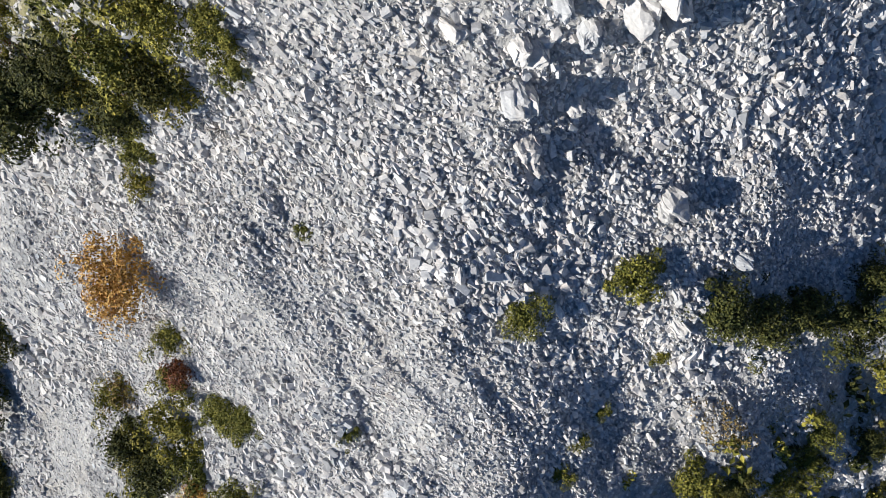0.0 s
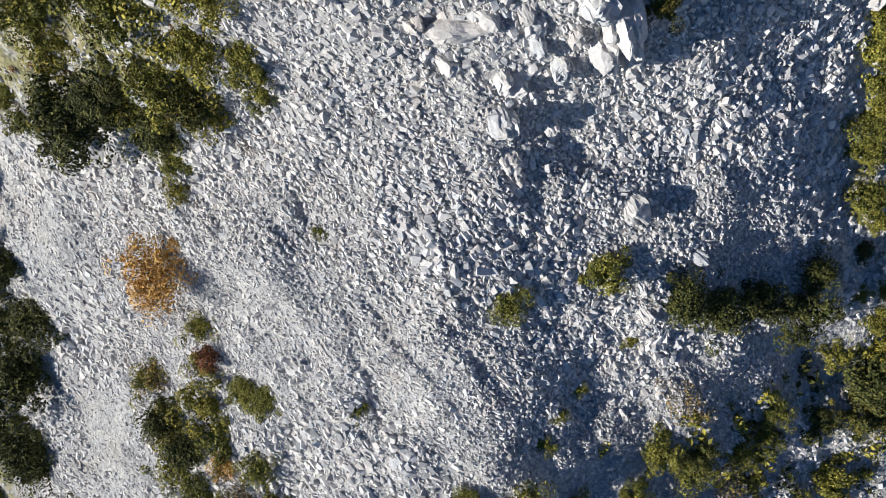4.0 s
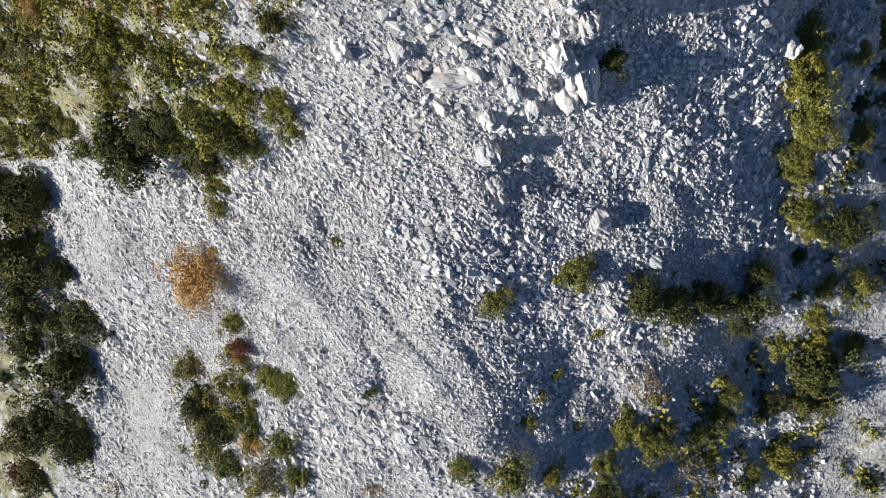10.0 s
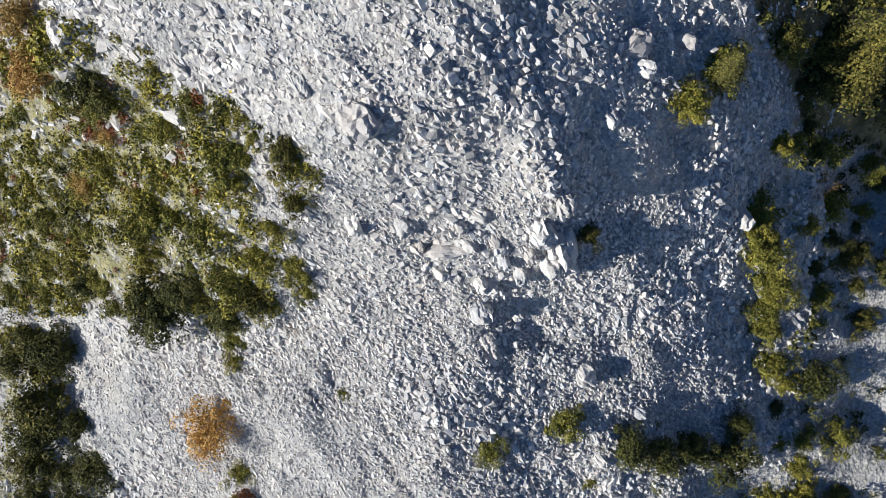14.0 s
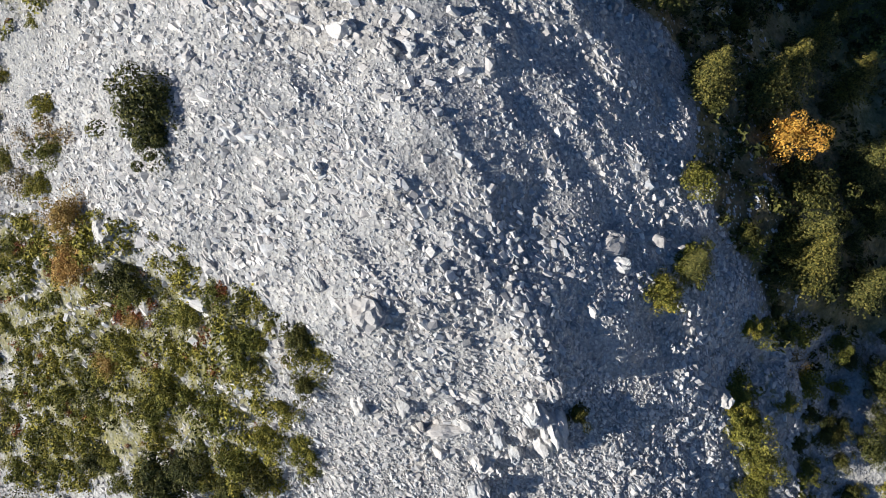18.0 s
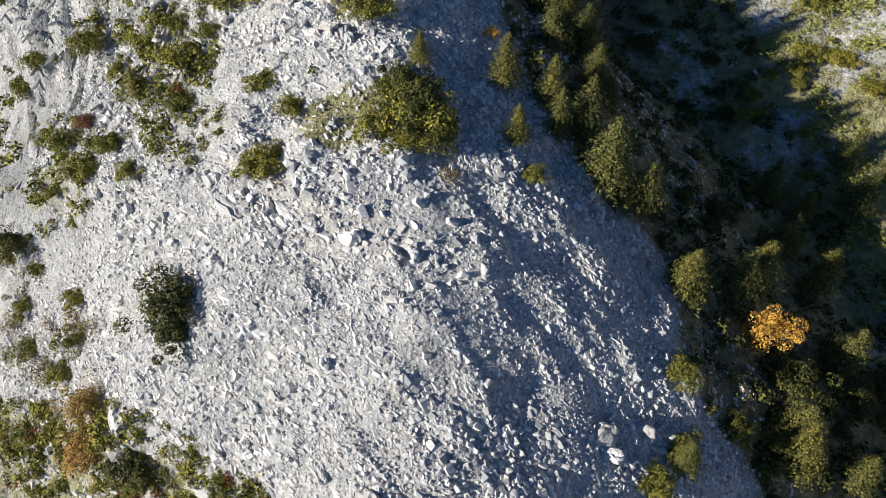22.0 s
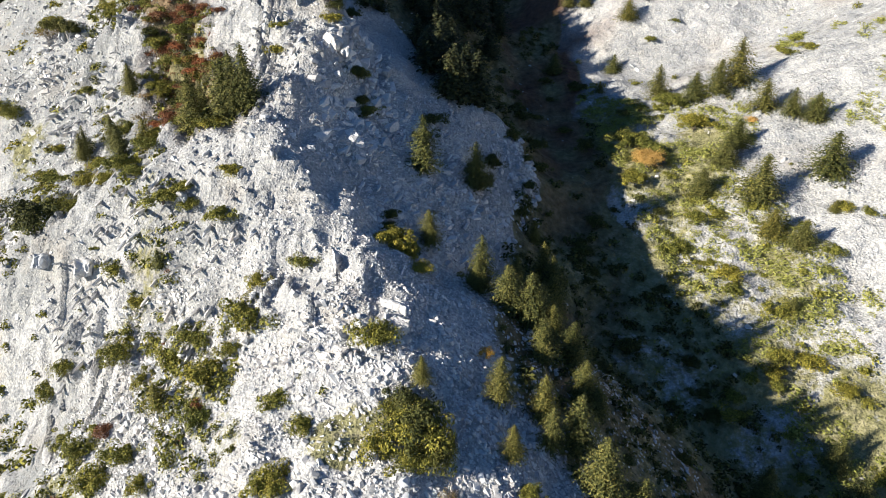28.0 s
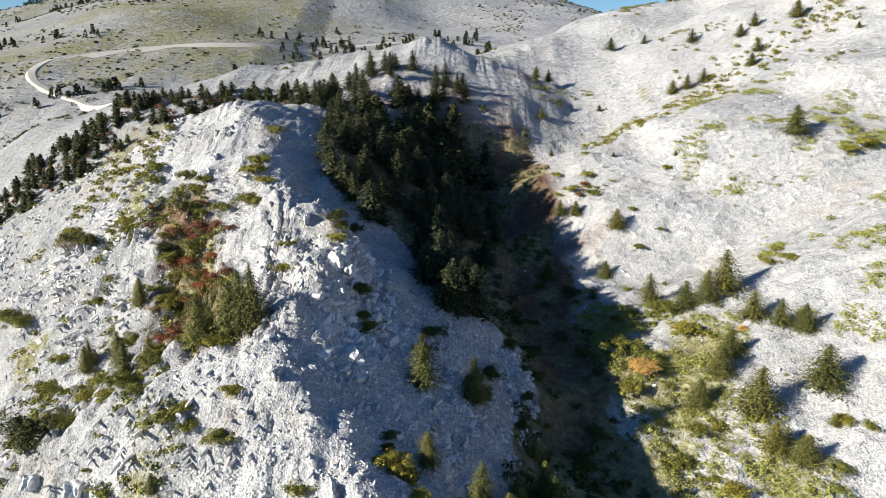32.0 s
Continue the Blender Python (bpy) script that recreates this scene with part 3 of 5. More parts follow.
def place(kind, label, category, group, meshes, x, y, size, tall=1.0, sink=0.0):
    """One plant: an empty at its foot with its crown and its wood."""
    top = tagged(new(kind), label, category, group)
    top.matrix_world = Matrix.LocRotScale((x, y, height(x, y) - sink), Euler((0, 0, rng.random() * math.tau)), (size, size, size * tall))
    part("crown", meshes[0], top)
    part("trunk" if category == "tree" else "woody_frame", meshes[1], top)
    return top



def boulder_mesh(seed, sizes, mat):
    """A weathered, bedded block: a boxy hull, cut finer, split along its beds and roughened."""
    r = np.random.default_rng(seed)
    bm = bmesh.new()
    for p in r.uniform(-1, 1, (34, 3)):
        p = p / (np.sum(np.abs(p) ** 5) ** 0.2) * (0.78 + 0.3 * r.random())
        bm.verts.new(p * np.array(sizes) * 0.5)
    got = bmesh.ops.convex_hull(bm, input=bm.verts)
    bmesh.ops.delete(bm, geom=list({v for v in got["geom_interior"] + got["geom_unused"] if isinstance(v, bmesh.types.BMVert)}), context="VERTS")
    bmesh.ops.subdivide_edges(bm, edges=bm.edges, cuts=4, use_grid_fill=True)
    bmesh.ops.triangulate(bm, faces=bm.faces)
    s = (sizes[0] * sizes[1] * sizes[2]) ** (1 / 3)
    for v in bm.verts:
        q = v.co * (1.8 / s) + Vector((seed * 3.1, 0, 0))
        bed = 1.0 - 0.16 * (math.sin((v.co.y / min(sizes) + 0.3 * noise.noise(q)) * 13 + seed) > 0.35)
        v.co.x, v.co.z = v.co.x * bed, v.co.z * bed
        v.co += noise.noise_vector(q) * s * 0.08 + noise.noise_vector(q * 2.9) * s * 0.04 + noise.noise_vector(q * 7) * s * 0.022
    me = bpy.data.meshes.new("boulder")
    bm.to_mesh(me)
    bm.free()
    me.materials.append(mat)
    return me



def twigs(seed, count, tall, thick):
    """A leafless, spreading shrub of thin forking twigs, 1 m in radius."""
    r, V, F = np.random.default_rng(seed), [], []

    def rod(a, b, wa, wb):
        base = len(V)
        for p, w in ((a, wa), (b, wb)):
            for i in range(4):
                V.append((p[0] + w * math.cos(i * math.tau / 4), p[1] + w * math.sin(i * math.tau / 4), p[2] + w * 0.3 * (i % 2)))
        F.extend((base + i, base + (i + 1) % 4, base + 4 + (i + 1) % 4, base + 4 + i) for i in range(4))

    for k in range(count):
        a, up = r.random() * math.tau, r.uniform(0.25, 1.1)
        p = np.array([0, 0, 0.0])
        way = np.array([math.cos(a), math.sin(a), up])
        for j in range(4):
            q = p + way / np.linalg.norm(way) * (0.28 - 0.03 * j)
            rod(p, q, thick * (1 - 0.2 * j), thick * (0.8 - 0.2 * j))
            if j:
                rod(q, q + r.normal(0, 0.13, 3) + (0, 0, 0.06), thick * 0.4, thick * 0.15)
            p, way = q, way + r.normal(0, 0.35, 3) - (0, 0, 0.12)
    return mesh_of("twigs", [(x, y, max(z * tall, -0.05)) for x, y, z in V], F, GREYWOOD)


# ---- planting plan: x, y, size ----
ORANGE_SHRUB = [(-16.1, -1.5, 2.0), (-25.7, 23.3, 1.6), (-25.6, 20.5, 1.6), (-24.0, 14.7, 0.9), (30.4, 95.1, 2.1), (-21.1, 16.9, 0.7), (-13.4, -13.4, 0.9),
    (46.5, 100.3, 0.8)]
RUST_SHRUB = [(-13.7, -6.5, 1.1), (-26.4, 20.9, 1.6), (-31.1, 47.7, 1.2), (-22.3, 17.3, 0.8), (-37.6, 101.1, 1.8), (-33.7, 95.7, 1.6), (-34.0, 84.2, 1.6),
    (-14.1, 8.1, 0.6), (-38.9, 106.2, 1.2), (-35.5, 92.4, 1.1), (-41.9, -21.7, 1.7), (-20.9, 45.2, 0.9)]
BROWN_SHRUB = [(-18.1, -8.5, 1.5), (14.3, -8.6, 1.5), (-12.2, -15.3, 1.7), (27.0, 15.5, 1.1), (-28.4, 29.8, 1.8), (-31.5, 27.8, 1.6), (-12.0, 34.8, 1.3),
    (1.1, 33.8, 0.9), (-29.8, 91.1, 1.9), (-64.3, 116.5, 2.7), (-4.8, -16.2, 1.2), (-28.7, -20.4, 1.6), (18.6, -16.1, 1.8), (-0.5, 72.0, 0.6)]
OLIVE_SHRUB = [(-13.9, -4.8, 1.1), (-14.5, -9.8, 1.7), (-11.9, -8.5, 1.1), (-10.2, -8.9, 1.0), (-17.4, -14.9, 1.6), (-14.1, 3.0, 0.8), (-9.1, 8.2, 0.9),
    (-8.2, 7.0, 0.8), (8.5, -1.2, 1.3), (3.5, -3.0, 1.0), (10.5, -5.0, 0.5), (6.8, -9.3, 0.5), (5.8, -11.1, 0.7), (7.8, -7.9, 0.5),
    (13.0, -12.0, 1.4), (15.4, -13.4, 1.5), (18.8, -12.8, 1.0), (20.8, -9.9, 1.0), (24.9, -11.1, 0.9), (11.8, -14.7, 1.0), (26.1, -15.4, 1.4),
    (1.5, -14.0, 0.9), (7.9, -15.1, 0.9), (4.7, -14.6, 1.4), (-4.5, -9.1, 0.5), (-6.0, 0.8, 0.4)]
OLIVE_SHRUB2 = [(21.9, 12.1, 1.0), (21.3, 10.5, 1.3), (22.9, 8.8, 1.4), (23.3, 7.0, 1.3), (23.6, 5.4, 1.0), (24.2, 2.9, 1.2), (27.4, -2.5, 1.1),
    (30.2, -2.2, 1.4), (27.1, -4.4, 1.1), (26.0, 12.3, 0.9), (28.5, 8.2, 1.0), (14.5, 16.5, 1.1), (22.1, 16.4, 0.8), (26.8, 17.2, 1.2),
    (28.4, 14.1, 1.4), (16.8, 23.5, 1.2), (16.6, 19.1, 1.4), (14.3, 16.8, 1.3), (7.1, 35.2, 0.7), (22.0, 16.5, 0.8), (25.9, 17.0, 1.2),
    (31.5, 17.1, 1.2), (21.2, 12.5, 1.5), (22.0, 10.4, 1.7), (-12.4, 13.7, 1.3), (-11.5, 12.4, 1.2), (-16.2, 16.4, 0.9), (-7.7, 12.5, 1.3),
    (-16.1, 16.1, 1.1), (-22.2, 15.7, 1.1)]
OLIVE_SHRUB3 = [(-17.6, 53.0, 2.1), (-23.8, 53.9, 1.7), (-25.7, 52.7, 1.4), (-18.8, 50.0, 0.9), (-20.8, 47.8, 1.7), (-20.8, 44.2, 1.5), (-27.5, 43.6, 1.3),
    (-24.4, 39.8, 1.0), (-30.0, 42.1, 1.6), (-33.4, 57.1, 1.5), (-42.9, 58.1, 1.2), (-40.4, 58.8, 1.1), (-35.5, 64.4, 1.0), (-28.6, 52.1, 1.0),
    (-12.4, 35.7, 1.5), (-4.9, 46.2, 1.5), (-3.4, 40.1, 1.2), (-1.3, 38.7, 1.9), (-3.7, 37.1, 1.5), (-0.1, 36.6, 1.4), (6.8, 35.2, 0.8),
    (-2.0, 35.8, 1.0), (-32.4, 61.7, 0.9), (-33.3, 46.5, 1.3), (-37.5, 50.5, 1.0), (3.5, 61.3, 1.3)]
OLIVE_SHRUB4 = [(-29.5, 67.2, 1.7), (-22.4, 64.0, 1.4), (-39.0, 74.9, 1.2), (-45.4, 76.4, 1.5), (-52.8, 87.7, 1.5), (-26.4, 66.6, 1.1), (-13.1, 57.7, 1.0),
    (-17.3, 56.7, 1.1), (-34.1, 72.0, 1.2), (-35.9, 76.4, 1.1), (-66.8, 104.3, 1.8), (-14.0, 94.0, 1.2), (-20.7, 89.5, 1.0), (-42.6, 90.4, 1.4),
    (-26.3, 76.5, 1.3), (-34.2, 77.1, 1.5), (-41.5, 79.1, 1.2), (-10.3, 90.2, 1.1), (-8.8, 85.2, 1.0), (-4.6, 62.2, 1.5), (-3.2, 61.3, 1.2),
    (-1.6, 57.6, 1.0), (-51.8, 128.5, 1.5), (-67.2, 125.0, 1.5), (-51.5, 112.3, 1.5), (-30.2, 130.9, 1.3), (-29.9, 118.4, 1.4),
    (-28.0, 112.0, 1.3), (-28.0, 106.4, 1.1), (-39.4, 110.2, 1.3)]
OLIVE_SHRUB5 = [(28.9, 101.6, 2.7), (32.2, 97.9, 2.1), (28.0, 92.8, 2.2), (34.8, 84.9, 1.5), (31.6, 80.9, 2.0), (36.7, 75.4, 1.7), (36.5, 72.1, 1.8),
    (40.5, 68.0, 1.9), (41.8, 61.3, 1.8), (37.3, 111.9, 2.4), (39.3, 103.1, 2.3), (52.4, 81.1, 1.3), (54.3, 78.5, 1.1), (48.9, 74.7, 1.4),
    (38.7, 62.4, 1.8), (43.8, 57.4, 1.4), (37.6, 84.8, 1.2), (42.0, 84.9, 1.2), (56.5, 115.2, 1.5), (59.4, 114.3, 1.5), (87.0, 143.2, 2.8),
    (82.4, 141.6, 1.6), (27.4, 163.8, 1.3), (33.8, 159.6, 1.6), (29.0, 153.6, 1.3), (33.6, 151.5, 1.5), (50.6, 155.5, 1.3), (39.4, 134.2, 1.1),
    (44.4, 136.7, 0.9), (39.9, 142.1, 0.9)]
DARK_SHRUB = [(8.8, 9.7, 0.8), (-18.8, 6.8, 2.1), (-14.2, 5.7, 1.5), (-11.8, 6.6, 1.2), (-30.7, -9.4, 2.4), (-30.7, -5.7, 1.6), (-33.9, -4.7, 2.0),
    (-30.9, 4.5, 1.7), (-33.0, -2.3, 2.2), (-25.9, 9.0, 1.3), (-18.2, -11.1, 1.6), (-16.4, 8.0, 0.9), (-8.0, 11.1, 0.9), (-33.4, 4.4, 2.4),
    (-32.4, 0.2, 2.6), (-18.2, 27.4, 2.1), (-18.0, 25.5, 1.7), (-21.3, 18.9, 1.5), (12.9, -2.9, 1.6), (15.6, -3.3, 1.4), (17.9, -2.8, 1.5),
    (20.7, -3.7, 1.7), (21.7, -1.5, 1.2), (28.3, 1.9, 1.6), (27.6, -8.4, 2.2), (28.1, -10.6, 1.6), (-31.8, -15.9, 2.2), (-36.9, -16.1, 2.1),
    (-8.2, 13.3, 1.1), (-49.0, 74.8, 3.1), (-37.8, 39.3, 1.8)]
FIR_NEAR = [(13.1, 37.4, 5.0), (16.1, 37.2, 6.0), (18.8, 31.1, 5.0), (25.6, 33.6, 7.0), (32.2, 47.8, 6.0), (31.8, 41.1, 6.0), (34.4, 37.6, 6.0),
    (33.4, 29.3, 7.0), (26.6, 21.1, 7.0), (32.8, 20.6, 6.0), (35.5, 45.8, 5.0), (27.0, 20.5, 6.0), (16.6, 18.4, 4.0), (-1.2, 43.0, 3.5),
    (5.2, 44.1, 5.0), (9.7, 51.6, 6.0), (6.8, 57.3, 7.0), (9.1, 56.7, 7.0), (13.1, 67.2, 7.0), (9.0, 44.2, 5.0), (9.2, 40.8, 5.0),
    (11.6, 41.8, 7.0), (12.8, 37.4, 7.0), (5.8, 38.1, 4.0), (4.0, 59.8, 5.0)]
FIR_MID = [(23.7, 32.3, 6.0), (18.4, 30.5, 5.0), (31.1, 40.8, 5.0), (40.3, 45.8, 6.0), (40.2, 50.4, 5.0), (26.7, 22.2, 6.0), (13.1, 53.8, 6.0),
    (13.4, 48.8, 6.0), (4.5, 80.8, 7.0), (-1.0, 65.8, 5.0), (-1.9, 77.8, 8.0), (4.4, 60.9, 7.0), (7.2, 58.9, 7.0), (12.5, 71.9, 6.0),
    (12.0, 77.7, 4.0), (13.3, 69.6, 7.0), (9.4, 56.7, 8.0), (-37.9, 77.7, 5.5), (-48.0, 87.7, 4.5), (-28.5, 77.7, 7.5), (-24.8, 78.3, 9.0),
    (-22.1, 78.1, 8.5), (-23.4, 77.9, 7.0), (-43.2, 96.0, 5.0), (-29.3, 62.6, 3.0), (-25.2, 47.3, 4.0)]
FIR_RIGHT = [(36.6, 115.7, 7.0), (41.2, 110.9, 7.0), (44.3, 109.8, 7.0), (47.5, 110.9, 10.0), (48.8, 102.2, 7.5), (51.2, 98.2, 6.5), (53.7, 96.0, 6.0),
    (52.1, 86.2, 9.0), (43.3, 85.6, 9.0), (42.8, 95.2, 6.5), (36.6, 89.1, 6.0), (40.4, 92.3, 6.0), (43.1, 79.8, 6.0), (45.8, 76.9, 6.0),
    (51.2, 81.0, 2.5), (28.2, 121.9, 3.0), (32.3, 130.7, 5.0), (21.2, 130.4, 6.0), (42.0, 68.4, 3.0)]
FIR_FAR = [(36.1, 139.5, 6.5), (29.2, 147.9, 5.0), (28.1, 177.6, 2.5), (75.4, 149.9, 9.0), (53.3, 158.5, 2.0), (82.3, 239.8, 7.0), (65.1, 279.8, 7.0),
    (71.7, 257.5, 5.0), (31.9, 241.6, 6.0), (36.4, 244.0, 6.0), (30.1, 211.7, 5.0), (37.1, 222.6, 4.0), (93.6, 229.0, 6.0), (98.2, 230.4, 6.0),
    (108.3, 224.1, 8.0), (94.1, 216.5, 6.0), (90.2, 210.3, 6.0), (78.6, 215.6, 7.0), (69.8, 216.0, 7.0), (73.6, 214.9, 6.0), (26.0, 149.0, 5.0),
    (9.7, 166.0, 4.0), (49.3, 221.8, 3.0), (116.6, 204.7, 3.0), (40.8, 164.8, 2.0)]
OLIVE_SHRUB6 = [(-18.5, -8.4, 1.3), (-14.1, -7.3, 1.1), (-10.9, -9.0, 1.2), (-17.5, -12.1, 1.5), (-13.8, -12.1, 1.5), (-11.2, -13.4, 1.2), (-15.7, -15.9, 1.4), (-12.9, -16.7, 1.4), (-10.2, -15.9, 1.1), (-13.5, 7.8, 1.5), (-15.5, 6.7, 1.3), (-10.9, 9.1, 1.3), (-15.0, 10.7, 1.5), (-9.6, 10.2, 1.2), (-13.9, 4.5, 1.0), (-13.8, 5.6, 1.0), (-20.6, 11.5, 1.6), (-17.2, 11.7, 1.5), (-8.7, 8.4, 1.0), (-8.2, 7.7, 0.9), (22.4, 10.2, 1.2), (23.8, 8.0, 1.3), (20.9, 11.6, 1.2), (23.7, 5.5, 1.1)]
DARK_SHRUB2 = [(-27.9, -5.1, 1.8), (-30.8, -9.1, 2.0), (-34.4, -14.5, 2.0), (-31.1, -17.1, 1.6), (-39.4, -21.9, 1.8), (-34.9, -7.5, 1.6), (-20.3, 6.6, 1.7), (-17.5, 7.6, 1.5), (-16.2, -12.8, 1.4), (-1.3, 38.7, 1.9), (-0.1, 36.7, 1.5), (-2.5, 40.6, 1.6), (26.7, 25.4, 1.9), (-29.2, -1.4, 1.4)]
OLIVE_SHRUB7 = [(-41.2, 116.4, 1.6), (-34.0, 108.1, 1.6), (-39.5, 117.2, 1.4), (-45.1, 111.7, 1.3), (-41.3, 103.3, 1.5), (-38.3, 99.5, 1.5), (-36.9, 102.2, 1.3), (-39.0, 96.2, 1.5), (-32.0, 83.4, 1.3), (-27.8, 77.8, 1.3), (-33.5, 78.2, 1.2), (-53.2, 116.2, 1.5), (-52.3, 126.6, 1.5), (-43.9, 120.8, 1.4), (-30.7, 115.2, 1.8), (-30.8, 119.1, 1.6), (-29.7, 107.7, 1.5), (-69.6, 106.4, 1.9), (-55.7, 95.4, 1.2), (-52.2, 101.6, 1.2), (-55.3, 90.2, 1.5), (-43.5, 78.7, 1.3), (-37.6, 75.0, 1.4), (-43.3, 90.7, 1.2), (-20.8, 93.2, 1.0), (-21.9, 68.0, 1.0), (-27.4, 68.0, 1.0)]
RUST_SHRUB2 = [(-37.7, 104.8, 1.5), (-35.1, 98.7, 1.5), (-35.1, 96.2, 1.3), (-32.1, 81.2, 1.2), (-29.1, 88.4, 1.3), (-31.8, 78.6, 1.1), (-30.4, 85.3, 1.2)]
DARK_SHRUB3 = [(-14.6, 97.5, 1.4), (-13.6, 97.0, 1.3), (-10.5, 89.7, 1.2), (-10.7, 88.8, 1.1), (-63.4, 117.9, 2.0), (-13.7, 111.6, 1.3), (-59.3, 114.7, 1.6), (-2.0, 85.1, 1.4), (-0.9, 89.4, 1.6), (7.2, 88.1, 1.5), (5.4, 82.1, 1.4), (-5.1, 66.7, 1.0)]
FIR_HOLLOW = [(-25.6, 84.4, 6.5), (-22.5, 79.6, 6.5), (-27.9, 79.7, 5.0), (-29.8, 80.2, 4.5), (-43.6, 96.7, 4.5), (-48.4, 89.7, 4.5), (-40.6, 82.3, 5.0), (-34.6, 77.7, 4.5)]
OLIVE_SHRUB8 = [(-36.0, 34.0, 1.3), (-28.4, 28.8, 1.4), (-28.5, 31.6, 1.2), (-33.6, 29.8, 1.4), (-29.2, 26.9, 1.4), (-38.5, 38.7, 1.1), (-34.9, 36.8, 1.0)]
BROWN_SHRUB2 = [(-31.1, 30.4, 1.2), (-26.7, 29.4, 1.1), (-36.6, 32.7, 1.2), (-30.7, 27.1, 1.3)]

# ---- the dirt road across the far slope ----
ROAD = [(-96, 262), (-120, 280), (-143, 296), (-161, 314), (-183, 331), (-198, 347), (-203, 362), (-196, 377), (-175, 388), (-150, 401), (-119, 408), (-98, 420),
        (-77, 446), (-49, 460), (-10, 472), (40, 490), (90, 500)]


def track_points(line, gap):
    line = np.array(line, float)
    s = np.concatenate([[0], np.cumsum(np.hypot(*np.diff(line, axis=0).T))])
    q = np.arange(0, s[-1], gap)
    x, y = np.interp(q, s, line[:, 0]), np.interp(q, s, line[:, 1])
    box = np.ones(7) / 7
    return np.convolve(np.pad(x, 3, "edge"), box, "valid"), np.convolve(np.pad(y, 3, "edge"), box, "valid")


rx, ry = track_points(ROAD, 4.0)
rz = np.maximum.reduce([ground(rx + a, ry + b) for a, b in ((0, 0), (1.5, 0), (-1.5, 0), (0, 1.5), (0, -1.5))]) + 0.1
rz = np.convolve(np.pad(rz, 3, "edge"), np.ones(7) / 7, "valid")
tx, ty = np.gradient(rx), np.gradient(ry)
tl = np.hypot(tx, ty)
nx, ny = ty / tl, -tx / tl
road_v = np.concatenate([np.stack([rx + nx * o, ry + ny * o, rz + dz], 1) for o, dz in ((-3.6, -2.2), (-1.7, -0.05), (-1.4, 0.0), (1.4, 0.0), (1.7, -0.05), (3.6, -2.2))])
k = len(rx)
road_f = [(a * k + i, a * k + i + 1, a * k + k + i + 1, a * k + k + i) for a in range(5) for i in range(k - 1)]
tagged(new("road", mesh_of("road", road_v.tolist(), road_f, GRAVEL)), "pale unpaved mountain road cut into the far slope", "road", kind="structure")
bank_v = np.concatenate([np.stack([rx + nx * o, ry + ny * o, h], 1) for o, h in
                         ((2.0, rz - 0.3), (5.0, np.minimum(rz - 1.8, ground(rx + nx * 5, ry + ny * 5) + 0.4)),
                          (11.0, np.minimum(rz - 4.2, ground(rx + nx * 11, ry + ny * 11) - 0.6)))])
bank_f = [(a * k + i, a * k + i + 1, a * k + k + i + 1, a * k + k + i) for a in range(2) for i in range(k - 1)]
tagged(new("embankment", mesh_of("embankment", bank_v.tolist(), bank_f, GRAVEL, True)), "pale spoil heaped below the mountain road", "embankment", kind="structure")

# ---- outcrops: long upright beds along the upper ridge ----
r = np.random.default_rng(420)
for k in range(40):
    y = r.uniform(56, 142)
    x = crest_x(np.array([y]))[0] + r.uniform(-38, 2.0)
    if turf_at(x, y) < 0.45:
        long = r.uniform(1.4, 4.2)
        sizes = (long, long * r.uniform(0.22, 0.34), long * r.uniform(0.4, 0.6))
        crag = tagged(new("outcrop", boulder_mesh(500 + k, sizes, STONE_ONE)), "upright bed of split grey limestone on the ridge", "rock", "outcrops on the ridge")
        crag.matrix_world = pose(x, y, height(x, y) - sizes[2] * 0.24, r.normal(0, 6), r.normal(8, 7), 92 + r.normal(0, 7))

# ---- single blocks: x, y, length, bearing ----
SLABS = [(3.7, 9.1, 1.7, -75), (5.1, 7.9, 1.5, -70), (3.1, 7.2, 1.8, -65), (7.3, 9.4, 4.2, -76), (6.7, 8.5, 3.0, -70), (6.0, 9.7, 2.8, -68), (7.0, 11.0, 2.6, -80), (2.8, 5.8, 2.4, -70),
    (0.7, 9.0, 2.9, 5), (-1.2, 9.0, 1.7, -40), (9.6, 2.4, 2.6, -70), (10.6, -1.9, 1.4, -80), (10.8, -3.3, 1.7, -60), (13.4, -0.3, 1.7, -30),
    (2.3, 10.5, 1.6, -30), (1.3, 10.0, 1.4, -60), (0.2, 7.8, 1.5, -40), (4.9, 5.8, 1.4, -60), (-1.9, 10.1, 1.7, -60), (3.4, 3.7, 1.9, -60),
    (-4.7, 10.2, 2.0, -60), (19.9, 12.1, 2.2, -70)]
SLABS += [(6.8, 9.4, 3.2, -74), (8.0, 8.4, 2.2, -70), (5.0, 7.8, 2.2, -78), (3.9, 8.5, 1.8, -72), (2.6, 7.3, 2.0, -68), (2.5, 5.8, 2.4, -70), (3.1, 4.2, 1.9, -60), (5.4, 8.7, 1.6, -74), (5.7, 9.8, 2.0, -70), (3.3, 9.4, 1.7, -66), (9.3, 2.0, 1.9, -72), (1.8, 9.1, 1.5, -50)]
